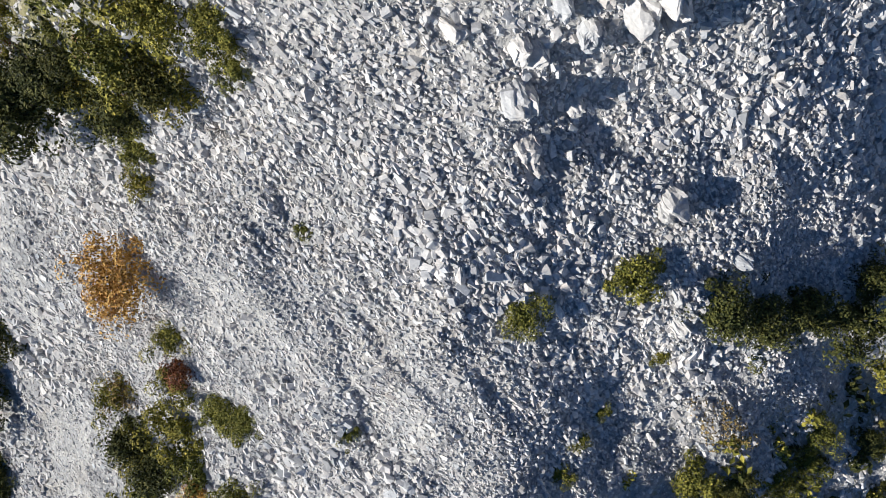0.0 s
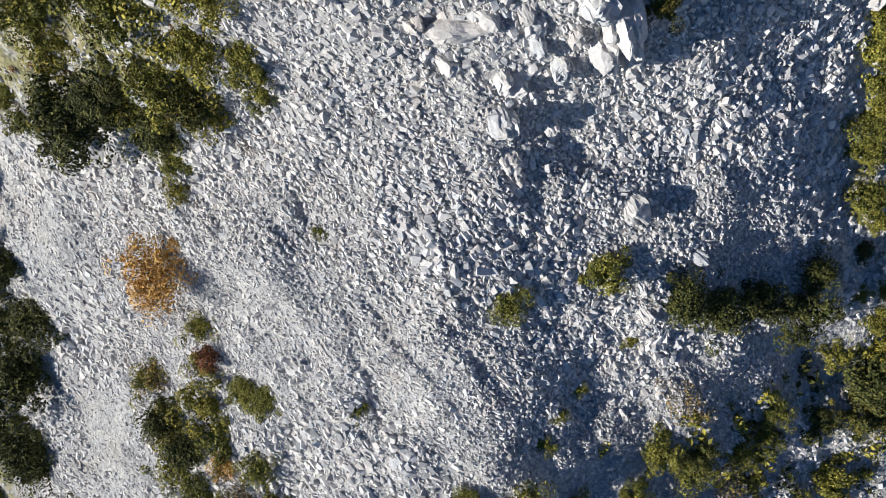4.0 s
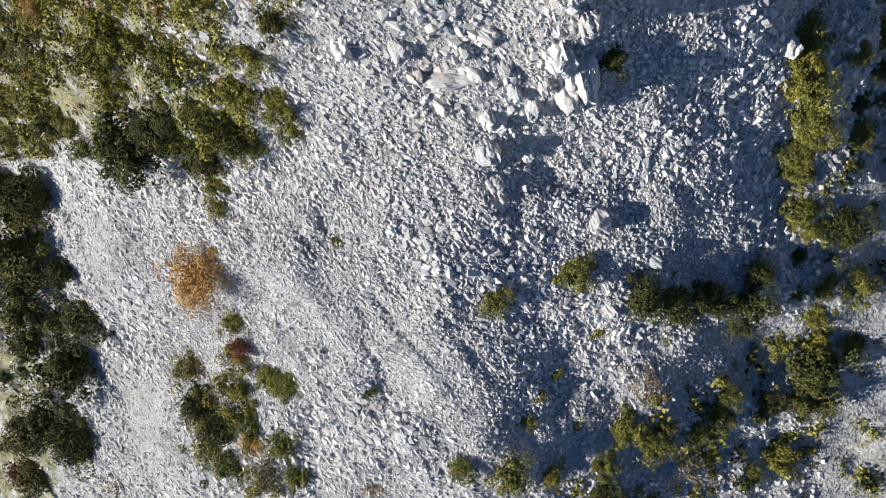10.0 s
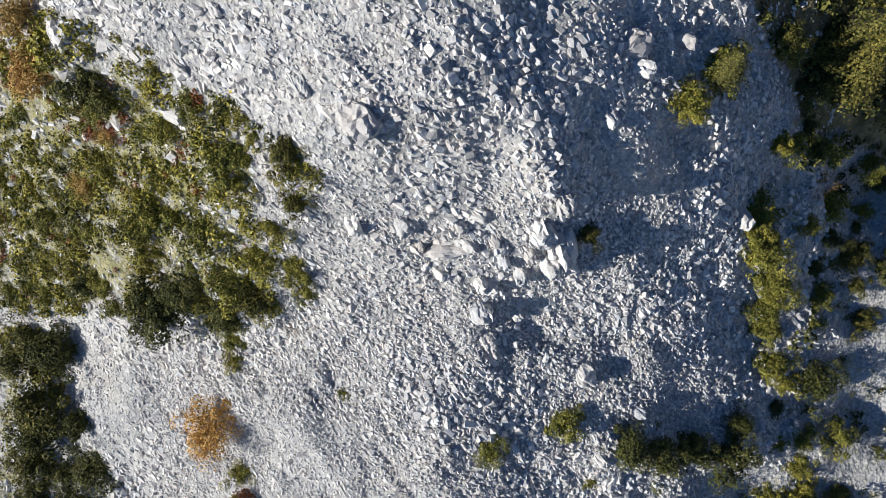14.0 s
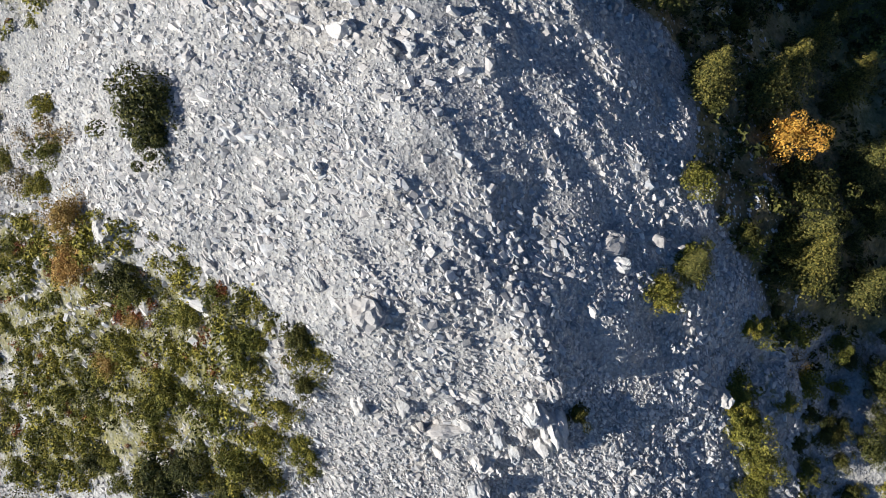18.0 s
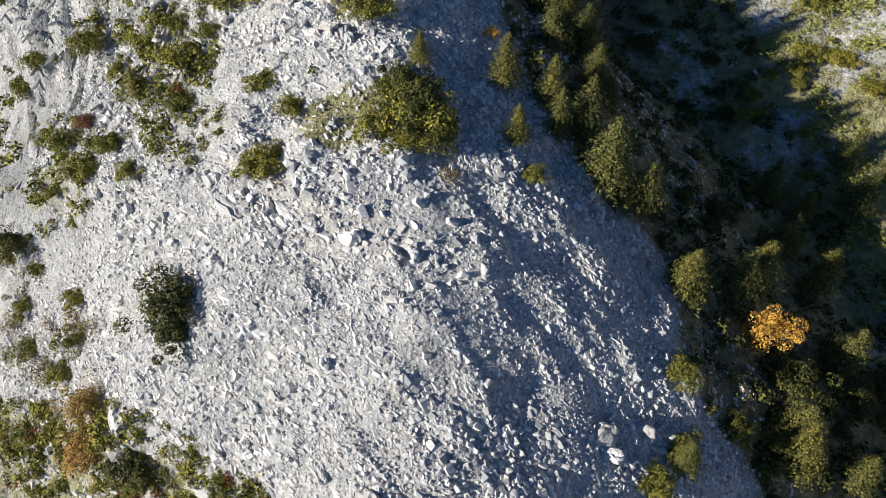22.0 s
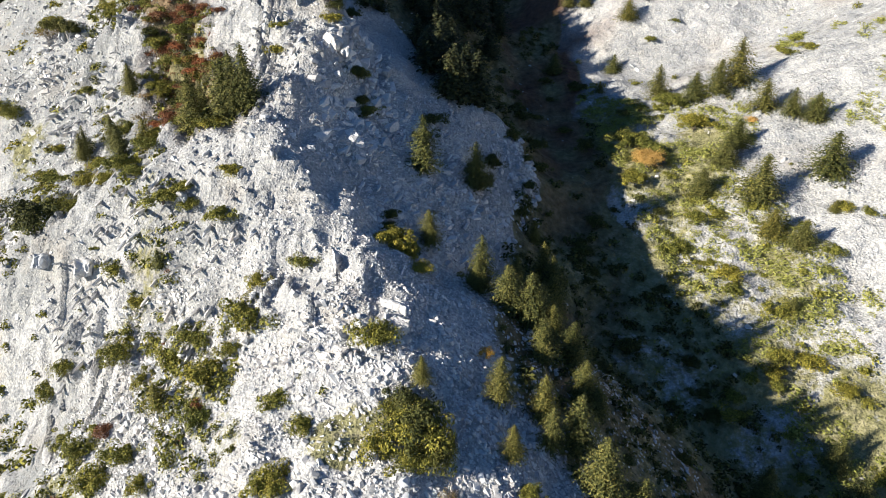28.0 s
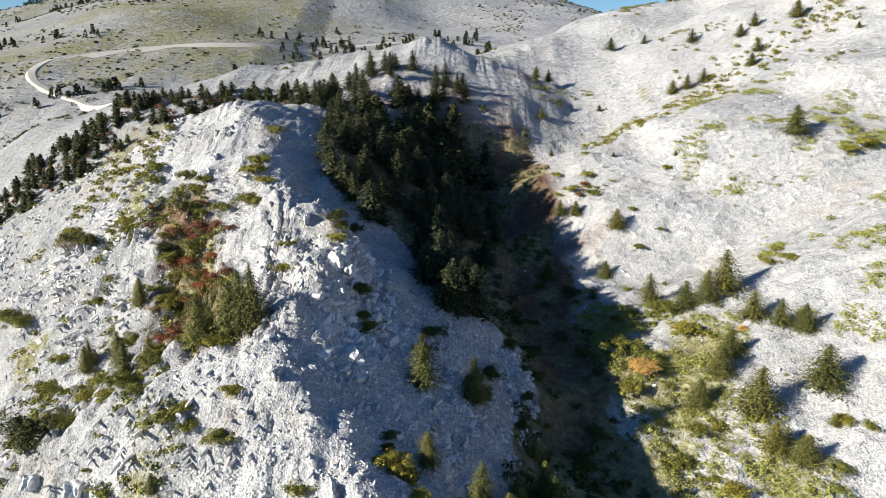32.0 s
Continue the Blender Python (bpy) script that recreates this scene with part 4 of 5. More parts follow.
BLOCKS = [(-6.9, 22.1, 1.6, -80), (-7.0, 16.3, 2.1, -60), (-4.0, 14.3, 3.2, -55), (-22.6, 22.1, 3.4, -70), (-15.9, 17.4, 3.4, -35),
    (11.2, 18.0, 2.2, -20), (10.6, 19.2, 2.9, -10), (9.4, 15.3, 1.6, -50), (-11.3, 31.8, 2.2, -50), (-10.1, 32.0, 2.2, -40), (-5.6, 29.6, 2.4, -40),
    (-2.8, 28.1, 2.1, -60), (-1.4, 28.0, 2.0, -60), (-10.3, 20.9, 1.4, -60), (-11.8, 20.6, 1.6, -50), (-13.5, 21.9, 1.5, -60), (-6.1, 33.7, 1.8, -60),
    (13.7, 20.2, 2.2, -35), (-14.4, 18.7, 1.7, -40), (-28.1, 39.8, 1.7, -70)]
CRAGS = [(-8.1, 45.8, 2.4, -40), (-6.8, 45.2, 2.2, -60), (-9.5, 45.7, 2.0, -30), (-3.3, 48.2, 2.7, -40), (-1.5, 47.3, 1.8, -40), (-11.7, 32.6, 2.4, -65),
    (-16.3, 36.1, 2.5, -60), (-14.4, 32.9, 2.9, -50), (-29.2, 47.5, 2.0, -20), (-38.3, 49.6, 3.1, -75), (-14.3, 71.3, 1.9, -30), (-13.7, 90.3, 4.4, -50),
    (-12.4, 89.7, 3.6, -60), (-17.8, 53.6, 2.1, -60), (-10.5, 48.1, 2.9, -30), (-7.3, 45.5, 2.3, -60), (-3.7, 50.3, 3.0, -40), (-27.6, 67.5, 3.0, -60),
    (-39.8, 67.0, 4.4, -70), (-45.8, 69.3, 3.9, -75)]
for seed, (x, y, long, bearing) in enumerate(SLABS + BLOCKS + CRAGS):
    r = np.random.default_rng(300 + seed)
    long *= 0.95
    sizes = (long * 1.05, long * (0.38 + 0.22 * r.random()), long * (0.4 + 0.2 * r.random()))
    rock = tagged(new("boulder", boulder_mesh(seed, sizes, STONE_ONE)), "large weathered pale limestone block set in scree", "rock", "blocks on the ridge")
    rock.matrix_world = pose(x, y, height(x, y) - sizes[2] * 0.16, r.normal(0, 14), -18 + r.normal(0, 10), bearing)

# ---- plants ----
def planted(rows, kind, label, group, kinds, tall=(0.85, 1.2), grow=1.18):
    for k, (x, y, r) in enumerate(rows):
        place(kind, label, "shrub", group, kinds[k % len(kinds)], x, y, r * grow, tall[0] + (tall[1] - tall[0]) * rng.random(), 0.1)


olive = [shrub_meshes("juniper", OLIVE, BARK, 40 + k, lobes=24 + 3 * k, spread=0.42, fat=0.21) for k in range(6)]
dark = [shrub_meshes("oak", DARK, BARK, 50 + k, squat=0.8, count=5200, leaf_size=0.042, lobes=34 + 3 * k, spread=0.37, fat=0.25) for k in range(4)]
small = [shrub_meshes("bush", OLIVE, BARK, 140 + k, count=2000, leaf_size=0.052, lobes=14 + k, spread=0.36, fat=0.25) for k in range(5)]
orange = [shrub_meshes("orange", ORANGE, BARK, 60 + k, count=5200, squat=0.95, lobes=44, spread=0.36, fat=0.26, leaf_size=0.034) for k in range(2)]
rust = [shrub_meshes("rust", RUST, BARK, 64 + k, count=1500, lobes=14, spread=0.3, fat=0.3, leaf_size=0.045) for k in range(2)]
brown = [shrub_meshes("brown", BROWN, GREYWOOD, 68 + k, count=520) for k in range(2)]
yellow = [shrub_meshes("yellow", YELLOW, BARK, 72, count=4600, squat=1.0, lobes=30, spread=0.38, fat=0.21, leaf_size=0.03)]
planted(ORANGE_SHRUB, "deciduous_shrub", "rounded shrub with orange autumn leaves among scree", "autumn shrubs", orange)
planted(RUST_SHRUB + RUST_SHRUB2, "deciduous_shrub", "rust-red autumn shrub on the rocky slope", "autumn shrubs", rust)
planted(BROWN_SHRUB + BROWN_SHRUB2, "withered_shrub", "half-bare brown shrub with thin grey twigs", "autumn shrubs", brown)
for rows in (OLIVE_SHRUB, OLIVE_SHRUB2, OLIVE_SHRUB3, OLIVE_SHRUB4, OLIVE_SHRUB5, OLIVE_SHRUB6, OLIVE_SHRUB7, OLIVE_SHRUB8):
    planted(rows, "juniper_shrub", "low olive-green juniper growing between pale stones", "junipers", olive, grow=1.5 if rows in (OLIVE_SHRUB3, OLIVE_SHRUB4, OLIVE_SHRUB7) else 1.22)
planted(DARK_SHRUB + DARK_SHRUB2 + DARK_SHRUB3, "evergreen_shrub", "dense dark green evergreen shrub on the slope", "dark shrubs", dark, (0.9, 1.4))
planted([(-4.5, 63.2, 1.7), (-2.9, 61.8, 1.3), (-5.2, 65.0, 1.1), (-9.9, 85.8, 1.2), (-9.1, 84.3, 1.1), (4.2, 84.4, 1.4), (5.6, 83.4, 1.5), (10.4, 96.8, 1.3), (12.2, 88.4, 1.4), (11.0, 83.2, 1.2), (12.3, 92.6, 1.1)],
        "evergreen_shrub", "dark evergreen shrub on the sunless scree apron", "dark shrubs", dark, (0.7, 1.0), 1.1)
planted([(25.4, 29.0, 2.3), (4.3, 48.2, 0.8)], "yellow_tree", "small broadleaf tree in bright yellow autumn leaves", "autumn shrubs", yellow, (1.3, 1.5), 1.1)

firs = [fir_meshes(80 + k, FIRLEAF, 1.25 + 0.1 * k, tiers=25 + k % 3) for k in range(6)]


thin_firs = [fir_meshes(86 + k, SHADED_FIR, 1.0, 0.028, 0.03) for k in range(4)]
far_firs = [fir_meshes(92 + k, SHADED_FIR, 0.5, 0.07, 0.075) for k in range(4)]


def wooded(rows, group, firs=firs, squat=1.0):
    for k, (x, y, h) in enumerate(rows):
        place("fir_tree", "fir in the shaded wood, shade put into its needle colour" if firs is thin_firs else "olive-green mountain fir with uneven tiers", "tree", group, firs[int(rng.integers(len(firs)))], x, y, h * (1.4 if firs is thin_firs else 1.1), 0.7 + 0.15 * rng.random() if firs is thin_firs else squat * (0.85 + 0.2 * rng.random()), 0.1)


for k, (x, y, r) in enumerate([(-8.4, 13.2, 1.3), (1.1, 33.8, 1.1), (-12.0, -15.2, 1.9), (-0.5, 75.2, 0.9), (-63.7, 116.5, 2.4), (-9.4, 5.1, 1.0)]):
    bare_bush = tagged(new("dead_shrub", twigs(150 + k, 34, 0.8, 0.022)), "leafless grey shrub with bleached spreading twigs", "shrub", "dead shrubs")
    bare_bush.matrix_world = Matrix.LocRotScale((x, y, height(x, y)), Euler((0, 0, k * 1.3)), (r, r, r))

wooded([(x, y, 0.80 * h) for x, y, h in FIR_NEAR], "firs below the crest", squat=1.05)
wooded([(x, y, 0.84 * h) for x, y, h in FIR_MID], "firs below the crest", squat=1.0)
wooded([(x, y, 0.85 * h) for x, y, h in FIR_HOLLOW], "firs in the hollow")
wooded(FIR_RIGHT, "firs on the sunny slope", squat=0.70)
wooded(FIR_FAR, "firs on the sunny slope", squat=0.66)


def scattered(count, cx, cy, rx, ry, lean, seed, low, high):
    r, rows = np.random.default_rng(seed), []
    while len(rows) < count:
        u, v = r.uniform(-1, 1, 2)
        if u * u + v * v < 1:
            rows.append((cx + rx * u + lean * v * ry, cy + ry * v, low + (high - low) * r.random()))
    return rows


wooded(scattered(66, -22, 196, 34, 28, 0.3, 1, 4, 7), "wood behind the summit", thin_firs)
wooded(scattered(80, -6, 143, 18, 27, -0.05, 2, 4.5, 7.5), "wood in the shade", thin_firs)
wooded(scattered(24, 1, 112, 4.5, 19, -0.1, 3, 4.5, 7.5), "wood in the shade", thin_firs)
wooded(scattered(14, 12, 58, 3, 14, -0.15, 6, 2.6, 4.6), "firs below the crest")


def thicket(count, x0, x1, y0, y1, low, high, seed, kinds, kind, label, least=0.22):
    """Smaller bushes where green growth is thick."""
    r, made = np.random.default_rng(seed), 0
    x, y = r.uniform(x0, x1, 4000), r.uniform(y0, y1, 4000)
    t = turf_at(x, y) * (0.8 + 0.5 * grain(x, y, 3.0, seed))
    for a, b, c in zip(x, y, t):
        if made < count and c > least + 0.15 * r.random():
            place(kind, label, "shrub", "junipers", kinds[int(r.integers(len(kinds)))], a, b, low + (high - low) * r.random() ** 1.6, 0.7 + 0.4 * r.random(), 0.1)
            made += 1


low_label = "small olive-green bush among pale stones"
thicket(110, -46, -9, 3, 30, 0.5, 1.5, 101, small, "low_bush", low_label)
thicket(20, -46, -9, 3, 30, 0.4, 1.0, 102, rust + brown, "withered_bush", "small rust-brown autumn bush in the scrub")
thicket(32, 19, 38, -16, 28, 0.6, 1.6, 103, small + dark, "low_bush", low_label)
thicket(16, 6, 32, -19, -6, 0.5, 1.4, 104, small + dark, "low_bush", low_label)
thicket(20, -48, -26, -22, 8, 0.6, 1.8, 105, small + dark, "low_bush", low_label)
thicket(45, -62, -10, 36, 110, 0.6, 1.6, 106, small, "low_bush", low_label, 0.2)
thicket(40, 30, 62, 45, 130, 0.8, 1.9, 107, small, "low_bush", low_label)
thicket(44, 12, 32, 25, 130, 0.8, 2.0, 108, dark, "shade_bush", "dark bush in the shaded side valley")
for k, (x, y, r) in enumerate(scattered(46, -36, 97, 6, 16, -0.12, 12, 0.9, 2.0)):
    place("hollow_shrub", "autumn shrub in the hollow below the crest", "shrub", "autumn shrubs", (rust + olive[:2] + rust + brown + dark[:2])[k % 10], x, y, r, 1.0, 0.1)

planted(scattered(16, -23, 10, 5, 3.5, 0.0, 77, 0.6, 1.3), "low_bush", low_label, "junipers", small)
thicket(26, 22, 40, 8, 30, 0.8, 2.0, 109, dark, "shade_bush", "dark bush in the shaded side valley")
for k, (x, y, r) in enumerate(scattered(16, 31, 154, 8, 3, 0.3, 13, 0.8, 1.7)):
    place("slope_shrub", "orange and green shrub at the mouth of the gully", "shrub", "autumn shrubs", (brown + small[:2] + rust[:1])[k % 5], x, y, r, 0.7, 0.1)

# ---- scree and blocks ----
chips = []


def scree(name, label, count, x0, x1, y0, y1, low, high, seed, keep, power=2.2, sink=0.03, lean=0.5):
    r = np.random.default_rng(seed)
    x, y = r.uniform(x0, x1, count), r.uniform(y0, y1, count)
    ok = r.random(count) < keep(x, y)
    x, y = x[ok], y[ok]
    size = low + (high - low) * r.random(len(x)) ** power
    size = size * (0.85 + 0.45 * grain(x, y, 6, seed) + 0.25 * grain(x, y, 2.2, seed + 3))
    yaw = -0.95 + 0.25 * grain(x, y, 9, seed + 5) + r.normal(0, 0.42, len(x))
    return tagged(new(name, strewn(name, chips, x, y, size, yaw, lean, sink, STONE, 0.85)), label, "scree", kind="stuff")


def bare(x, y):
    return np.clip(1.1 - 1.4 * turf_at(x, y), 0.34, 1) * np.clip((31 - (x - crest_x(y))) / 6, 0.12, 1)


def drifts(x, y):
    return bare(x, y) * np.clip(0.25 + 1.3 * grain(x, y, 7, 54) + 0.6 * grain(x, y, 2.5, 55), 0, 1)


def chutes(x, y):
    return bare(x, y) * np.clip(0.45 + 1.4 * grain(x, y * 0.5, 8, 56), 0.12, 1)


chips = stone_shapes(16, 5, 0.75, 8)
scree("gravel", "fine angular limestone chips on the near slope", 46000, -36, 27, -21, 28, 0.11, 0.36, 20, bare, 1.7, 0.05)
scree("gravel", "thick layer of sharp stone chips under the start", 42000, -21, 20, -12, 12, 0.10, 0.36, 27, bare, 1.8, -0.25)
chips = stone_shapes(22, 6, 0.78, 10)
scree("scree", "angular pale limestone scree on the near slope", 38000, -40, 30, -23, 20, 0.24, 0.8, 21, bare, 2.6, -0.06)
scree("scree", "angular pale limestone scree and blocks on the ridge", 46000, -38, 27, 20, 62, 0.17, 0.75, 22, bare, 3.4)
chips = stone_shapes(14, 7, 1.25, 11)
scree("scree", "thick broken blocks lying in drifts on the ridge", 5200, -32, 16, 12, 64, 0.35, 1.0, 53, drifts, 2.4, -0.1, 0.6)
chips = stone_shapes(18, 8, 0.72, 10)
scree("scree", "broken limestone blocks along the crest", 15000, -64, 20, 62, 135, 0.2, 0.9, 23, chutes, 3.0)
scree("scree", "loose stones on the lower open flank", 9000, -115, -52, 75, 205, 0.45, 1.7, 48, bare, 2.4)
scree("scree", "loose stones on the sunny slope", 9000, 26, 112, 35, 190, 0.35, 1.4, 24, bare, 2.5)

# ---- upright beds of rock on the upper ridge ----
fin_shapes = [(v * np.array([4.2, 0.46, 0.72]), f) for v, f in stone_shapes(14, 15, 0.9, 12)]


def fins(name, label, count, x0, x1, y0, y1, low, high, seed):
    r = np.random.default_rng(seed)
    x, y = r.uniform(x0, x1, count), r.uniform(y0, y1, count)
    d = x - crest_x(y)
    group = grain(x, y, 9, seed) + 0.6 * grain(x, y, 4, seed + 1)
    ok = (d > -75) & (d < 3.5 + 18 * np.clip((y - 62) / 8, 0, 1) * np.clip((112 - y) / 10, 0, 1)) & (group > 0.05 - 0.2 * (d > -8)) & (turf_at(x, y) < 0.5)
    x, y, group = x[ok], y[ok], group[ok]
    size = (low + (high - low) * r.random(len(x)) ** 2) * (0.8 + 0.5 * np.clip(group, 0, 1))
    yaw = 1.38 + 0.14 * grain(x, y, 14, 28) + r.normal(0, 0.06, len(x))
    return tagged(new(name, strewn(name, fin_shapes, x, y, size, yaw, 0.16, 0.34, STONE)), label, "rock", kind="stuff")


fins("rock_beds", "jagged upright limestone beds on the open flank", 8500, -95, 8, 46, 150, 0.35, 1.3, 26)
block_shapes = stone_shapes(14, 17, 0.8, 16)


def blocks(label, count, cx, cy, rx, ry, low, high, seed, bearing):
    r = np.random.default_rng(seed)
    a, q = r.random(count) * math.tau, np.sqrt(r.random(count))
    x, y = cx + rx * q * np.cos(a), cy + ry * q * np.sin(a)
    size = low + (high - low) * r.random(count) ** 2
    tagged(new("blocks", strewn("blocks", block_shapes, x, y, size, bearing + r.normal(0, 0.35, count), 0.28, 0.16, STONE)), label, "rock", kind="stuff")


blocks("heap of limestone slabs at the outcrop", 220, 3.5, 8.5, 7, 5, 0.35, 1.0, 28, -1.25)
blocks("large blocks along the lower crest", 260, -2, 22, 6, 14, 0.5, 1.3, 29, -1.0)
blocks("boulder field beside the scrub", 320, -15.5, 22, 8.5, 6, 0.5, 1.5, 30, -0.9)
blocks("boulders round the bushy knoll", 160, -7, 45, 6, 4, 0.5, 1.6, 35, -0.7)
blocks("upright crags on the sunless side", 260, -10.5, 86, 5, 13, 0.9, 3.0, 37, 1.5)
blocks("bedded ledges low on the sunless side", 120, 7, 84, 4, 14, 0.6, 1.8, 38, 1.8)
blocks("rubble on the apron below the sunless crags", 520, -1, 76, 9, 15, 0.45, 1.7, 39, 0.6)
blocks("broken ledges at the foot of the apron", 150, 11.5, 89, 2.2, 9, 0.6, 2.0, 40, 1.7)
blocks("shattered rock below the knoll", 200, -13, 33, 7, 5, 0.5, 1.4, 36, -0.9)

# ---- single stones of the scree under the start of the flight ----
loose = [triangles("stone", v, f, STONE_ONE) for v, f in stone_shapes(12, 9, 0.55, 14)]
r = np.random.default_rng(25)
for k in range(290):
    x, y, s = r.uniform(-13, 14), r.uniform(-9, 10), 0.35 + 0.42 * r.random() ** 2
    stone = part("stone", loose[k % 12], hillside)
    stone.matrix_world = Matrix.LocRotScale((x, y, height(x, y)), Euler((r.normal(0, 0.4), r.normal(0, 0.4), -0.95 + r.normal(0, 0.5))), (s, s, s))

# ---- cushions of low growth ----
tuft = []
for k in range(5):
    r = np.random.default_rng(90 + k)
    n = r.normal(size=(34, 3))
    n[:, 2] = np.abs(n[:, 2])
    n /= np.linalg.norm(n, axis=1)[:, None]
    tuft.append(blades(n * np.array([0.4, 0.4, 0.26]) * (0.6 + 0.5 * r.random((34, 1))), n, 0.12, r))


def growth(name, label, count, x0, x1, y0, y1, low, high, seed, mat, least=0.28):
    r = np.random.default_rng(seed)
    x, y = r.uniform(x0, x1, count), r.uniform(y0, y1, count)
    t = turf_at(x, y) * (0.65 + 0.55 * grain(x, y, 2.2, seed))
    ok = t > least + 0.15 * r.random(count)
    x, y = x[ok], y[ok]
    size = low + (high - low) * r.random(len(x)) ** 2
    return tagged(new(name, strewn(name, tuft, x, y, size, r.random(len(x)) * 6.3, 0.1, 0.0, mat)), label, "scrub", kind="stuff")


def bush_shapes(seed, leaves, size):
    out = []
    for k in range(5):
        r = np.random.default_rng(seed + k)
        c = r.normal(0, 0.2, (7, 3))[r.integers(0, 7, leaves)]
        n = r.normal(size=(leaves, 3))
        n[:, 2] = np.abs(n[:, 2])
        n /= np.linalg.norm(n, axis=1)[:, None]
        out.append(blades(c * [1, 1, 0] + n * np.array([0.24, 0.24, 0.34]) * (0.7 + 0.5 * r.random((leaves, 1))), n, size, r))
    return out


fine_bush, bushlet, carpet = bush_shapes(95, 104, 0.070), bush_shapes(195, 48, 0.108), bush_shapes(295, 66, 0.078)


def valley_side(x, y):
    return x - np.interp(y, VALLEY[:, 0], VALLEY[:, 1])


def bushes(label, count, x0, x1, y0, y1, low, high, seed, mat, least=0.28, beyond=-99.0, before=99.0, flat=1.0, shapes=bushlet, where=turf_at):
    r = np.random.default_rng(seed)
    x, y = r.uniform(x0, x1, count * 4), r.uniform(y0, y1, count * 4)
    t = where(x, y) * (0.8 + 0.6 * grain(x, y, 3.2, seed)) * (0.85 + 0.5 * grain(x, y, 10, seed + 1))
    e = valley_side(x, y)
    ok = (t > least) & (e > beyond) & (e < before) & ((earth_shade_at(x, y) < 0.55) | (where is hollow_at))
    x, y = x[ok][:count], y[ok][:count]
    size = low + (high - low) * r.random(len(x)) ** 1.8
    tagged(new("scrub", strewn("scrub", [(v * np.array([1, 1, flat]), f) for v, f in shapes], x, y, size, r.random(len(x)) * 6.3, 0.08, 0.0, mat)), label, "scrub", kind="stuff")


bushes("dense olive-green scrub on the flank", 950, -48, -8, 2, 32, 0.8, 2.2, 201, OLIVE, shapes=fine_bush)
bushes("dark green scrub on the flank", 260, -48, -8, 2, 32, 0.8, 2.0, 202, DARK, shapes=fine_bush)
bushes("rust and brown bushes in the scrub", 110, -48, -10, 4, 32, 0.6, 1.5, 203, RUST, shapes=fine_bush)
bushes("olive scrub on the shaded shelf", 120, 18, 44, -18, 34, 0.8, 2.2, 204, DARK, 0.25)
bushes("olive scrub below the start of the slope", 70, 4, 34, -22, -5, 0.8, 2.0, 205, OLIVE, 0.25)
bushes("olive scrub on the open flank", 420, -66, -9, 36, 125, 0.9, 2.4, 206, OLIVE, 0.2)
bushes("yellow-green juniper carpets on the sunny slope, sunlight put into leaf colour", 3600, 20, 95, 35, 185, 1.0, 3.0, 207, SUNLIT_SCRUB, 0.27, 5.0, flat=0.55, shapes=carpet)
# darker leaves here put part of the valley's shade into the colour
bushes("undergrowth in the shaded valley, dark leaves deepening its shade", 1400, -2, 45, 15, 215, 0.8, 2.4, 208, DARK, 0.3, -34.0, 7.0)
bushes("olive junipers in bands along the rock beds", 330, -66, -12, 36, 122, 0.9, 2.8, 231, OLIVE, 0.3, shapes=fine_bush, where=streaks_at)
bushes("dark green bushes in bands along the rock beds", 90, -66, -12, 36, 122, 0.8, 2.4, 232, DARK, 0.35, shapes=fine_bush, where=streaks_at)
bushes("rust-brown bushes in bands along the rock beds", 40, -60, -14, 36, 100, 0.7, 1.8, 233, RUST, 0.4, shapes=fine_bush, where=streaks_at)
bushes("olive bushes crowding the trough under the summit", 190, -52, -20, 74, 119, 0.9, 2.4, 221, OLIVE, 0.3, shapes=fine_bush, where=hollow_at)
bushes("rust-brown bushes in the trough under the summit", 130, -50, -22, 76, 117, 0.8, 2.0, 222, RUST, 0.4, shapes=fine_bush, where=hollow_at)
bushes("dark evergreen bushes in the trough under the summit", 80, -50, -20, 74, 117, 0.8, 2.2, 223, DARK, 0.4, shapes=fine_bush, where=hollow_at)
bushes("olive bushes among the lightened juniper carpets", 160, 24, 80, 35, 150, 0.8, 2.2, 211, OLIVE, 0.27, 4.0)
growth("scrub", "dry grass tufts between the stones", 3200, -48, 34, -19, 75, 0.3, 0.8, 32, GRASS, 0.2)
growth("scrub", "small green cushions on the sunny slope", 2200, 24, 110, 40, 210, 0.5, 1.3, 34, SUNLIT_SCRUB, 0.2)

# ---- far woods ----
far_fir = []
for k in range(4):
    r = np.random.default_rng(120 + k)
    h = np.repeat(np.linspace(0.08, 0.95, 9), 6)
    a = r.random(54) * math.tau
    q = 0.3 * (1 - h) ** 0.8 + 0.01
    p = np.stack([np.cos(a) * q * 0.6, np.sin(a) * q * 0.6, h], 1)
    far_fir.append(blades(p, np.stack([np.cos(a), np.sin(a), 0.6 + 0 * a], 1), 0.12, r, 0.7))
r = np.random.default_rng(130)
fx, fy = r.uniform(-520, 160, 5200), r.uniform(270, 860, 5200)
grove = grain(fx, fy, 70, 41) + 0.7 * grain(fx, fy, 24, 42) + 0.25 * np.clip(-fx / 300, -1, 1)
ok = (grove > 0.62) & (np.hypot(fx + 160, fy - 370) > 40)
fx, fy = fx[ok], fy[ok]
tagged(new("far_woods", strewn("far_woods", [(v * np.array([1.5, 1.5, 1]), f) for v, f in far_fir], fx, fy, r.uniform(2.6, 5.6, len(fx)), r.random(len(fx)) * 6.3, 0.03, 0.03, SHADED_FIR)),
       "scattered groups of firs on the far mountain", "wood", kind="stuff")
hx, hy = r.uniform(-270, -50, 5200), r.uniform(205, 345, 5200)
ok = grain(hx, hy, 22, 91) + 0.9 * grain(hx, hy, 7, 92) > 0.25
hx, hy = hx[ok], hy[ok]
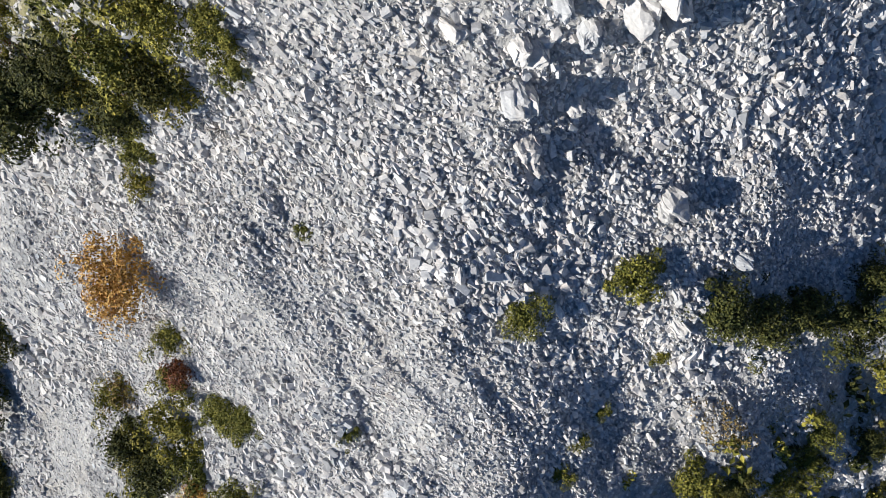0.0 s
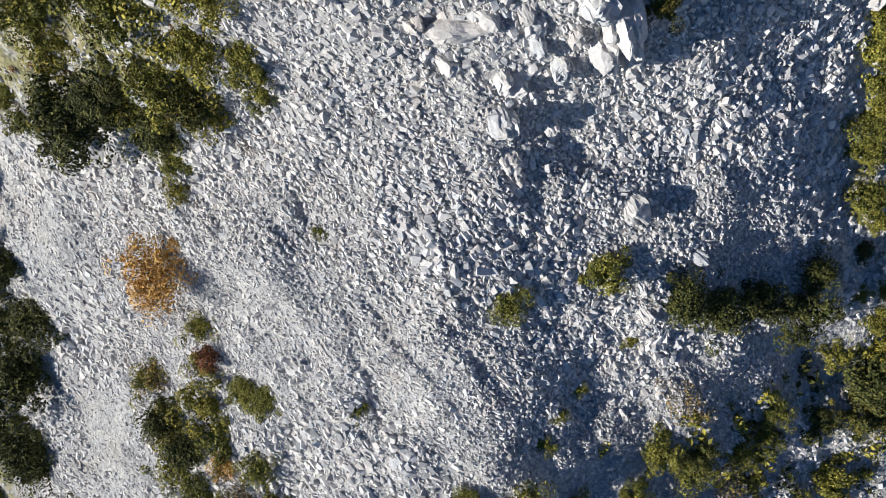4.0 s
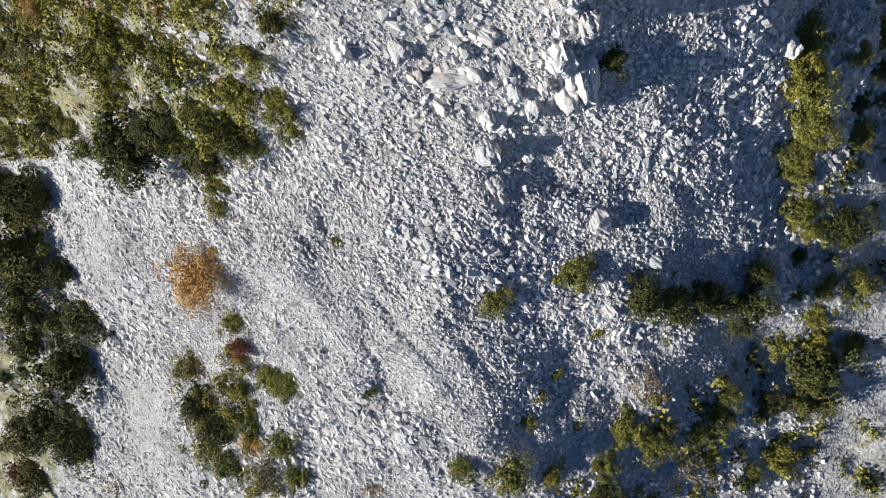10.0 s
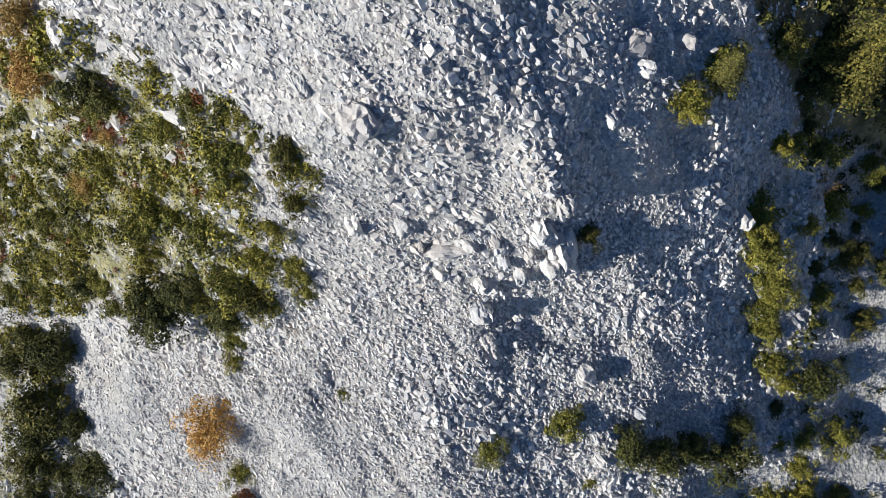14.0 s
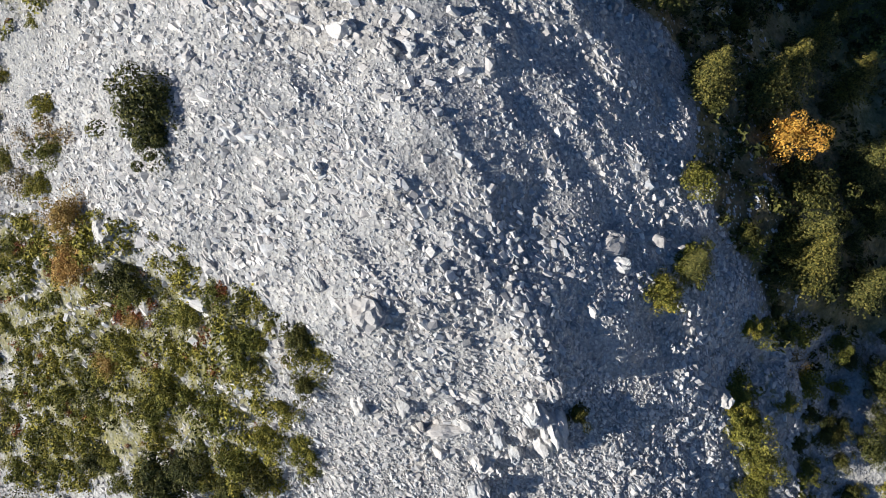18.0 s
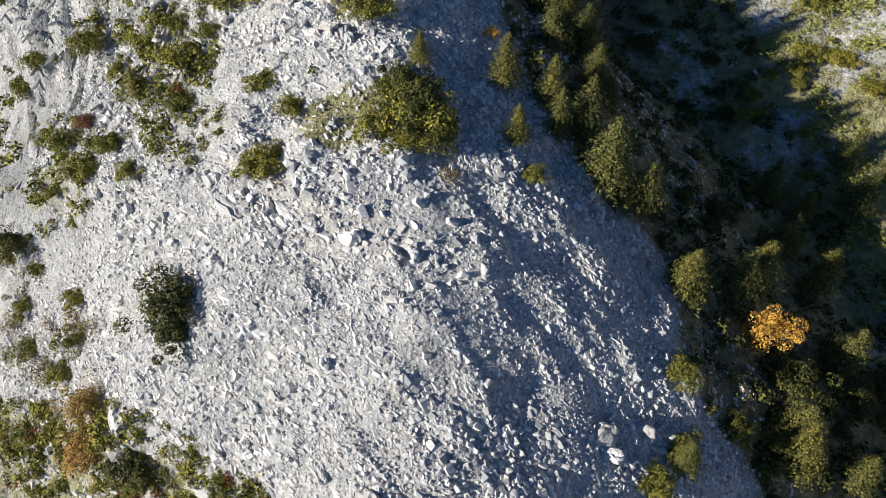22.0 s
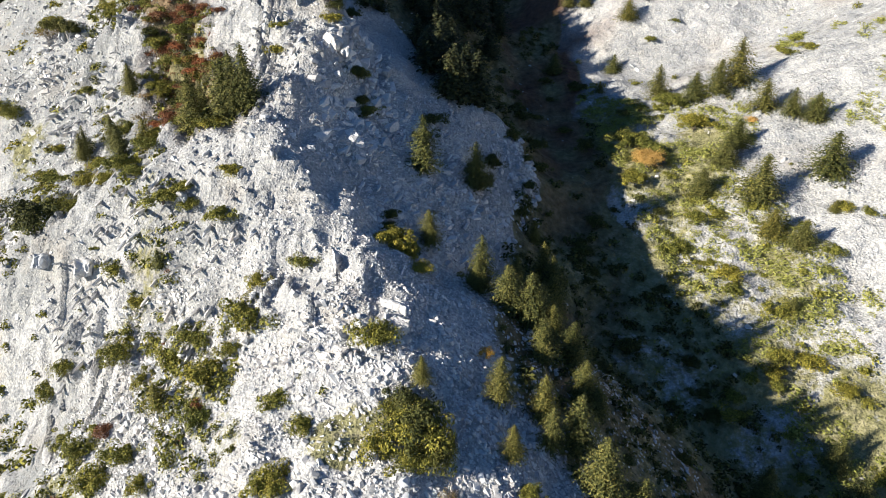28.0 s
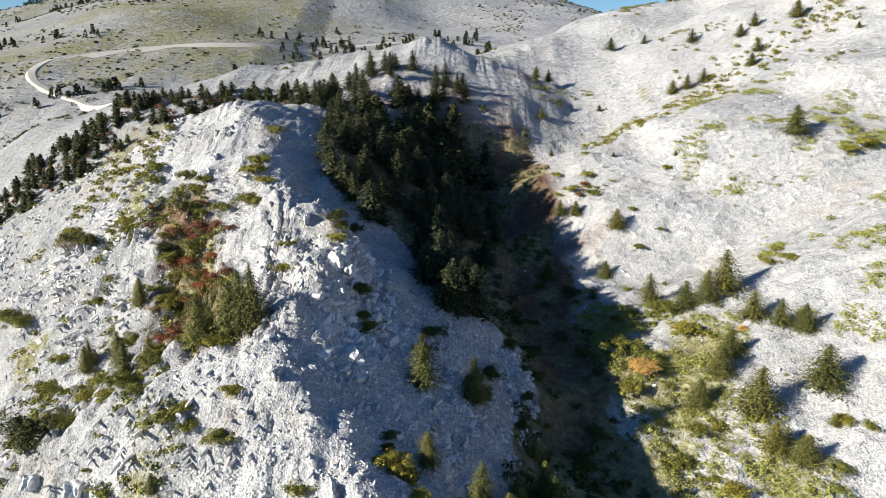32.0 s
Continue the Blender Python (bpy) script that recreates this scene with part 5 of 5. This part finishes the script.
tagged(new("scrub", strewn("scrub", bushlet, hx, hy, 0.6 + 2.2 * r.random(len(hx)) ** 2, r.random(len(hx)) * 6.3, 0.05, 0.0, DARK)),
       "dark scrub on the grey slopes below the road", "scrub", kind="stuff")
far_bush = stone_shapes(6, 45, 1.0, 9)
fx, fy = r.uniform(-620, 330, 24000), r.uniform(330, 900, 24000)
ok = grain(fx, fy, 45, 43) + 0.8 * grain(fx, fy, 15, 44) + 0.35 * np.clip(-fx / 300, -1, 1) > 0.12
fx, fy = fx[ok], fy[ok]
tagged(new("far_scrub", strewn("far_scrub", far_bush, fx, fy, 0.9 + 2.6 * r.random(len(fx)) ** 2.2, r.random(len(fx)) * 6.3, 0.1, 0.0, DARK)),
       "dark scrub speckling the far mountain", "scrub", kind="stuff")


# ---- the line of firs on the open flank ----
wx, wy, wh = np.array(scattered(110, -94, 221, 46, 15, 0.0, 4, 1.6, 4.6) + scattered(30, -56, 216, 18, 16, 0.0, 5, 2.5, 5) + scattered(45, -4, 180, 18, 26, 0.0, 8, 4, 7) + scattered(60, -122, 206, 24, 20, 0.0, 9, 1.6, 5)).T
tagged(new("fir_wood", strewn("fir_wood", [(v * np.array([1.4, 1.4, 1]), f) for v, f in fir_shapes[-4:]], wx, wy, wh * 1.1, wx % 6.3, 0.02, 0.03, SHADED_FIR)), "dark firs with shade-toned needles on the slopes behind the summit", "wood", kind="stuff")

# ---- scrub on the hills behind the spur and along the gully between them ----
r = np.random.default_rng(460)
sx, sy = r.uniform(15, 260, 9000), r.uniform(176, 345, 9000)
spots = grain(sx, sy, 16, 51) + 0.8 * grain(sx, sy, 6, 52) > 0.85
sx, sy = sx[spots], sy[spots]
tagged(new("scrub", strewn("scrub", [(v * np.array([1, 1, 0.7]), f) for v, f in bushlet], sx, sy, r.uniform(0.8, 2.4, len(sx)), r.random(len(sx)) * 6.3, 0.05, 0.0, OLIVE)),
       "olive scrub in spots on the hills behind", "scrub", kind="stuff")
gx2 = r.uniform(32, 180, 420)
gy2 = np.interp(gx2, [32, 62, 95, 130, 200], [183, 203, 212, 224, 250]) + r.normal(0, 7, 420)
tagged(new("scrub", strewn("scrub", bushlet, gx2, gy2, r.uniform(1.0, 2.8, 420), r.random(420) * 6.3, 0.05, 0.0, OLIVE)),
       "olive scrub along the gully behind the spur", "scrub", kind="stuff")

wx, wy, wh = np.array(scattered(170, -84, 212, 46, 16, 0.0, 14, 1.4, 3.4)).T
tagged(new("scrub", strewn("scrub", bushlet, wx, wy, wh, wx % 6.3, 0.05, 0.0, RUST)), "red-brown autumn scrub among the firs behind the summit", "scrub", kind="stuff")

sx, sy = r.uniform(-125, -46, 4200), r.uniform(78, 205, 4200)
spots = grain(sx, sy, 15, 61) + 0.8 * grain(sx, sy, 5, 62) > 0.4
sx, sy = sx[spots], sy[spots]
tagged(new("scrub", strewn("scrub", bushlet, sx, sy, r.uniform(0.8, 2.6, len(sx)), r.random(len(sx)) * 6.3, 0.05, 0.0, OLIVE)),
       "olive scrub in spots on the lower open flank", "scrub", kind="stuff")
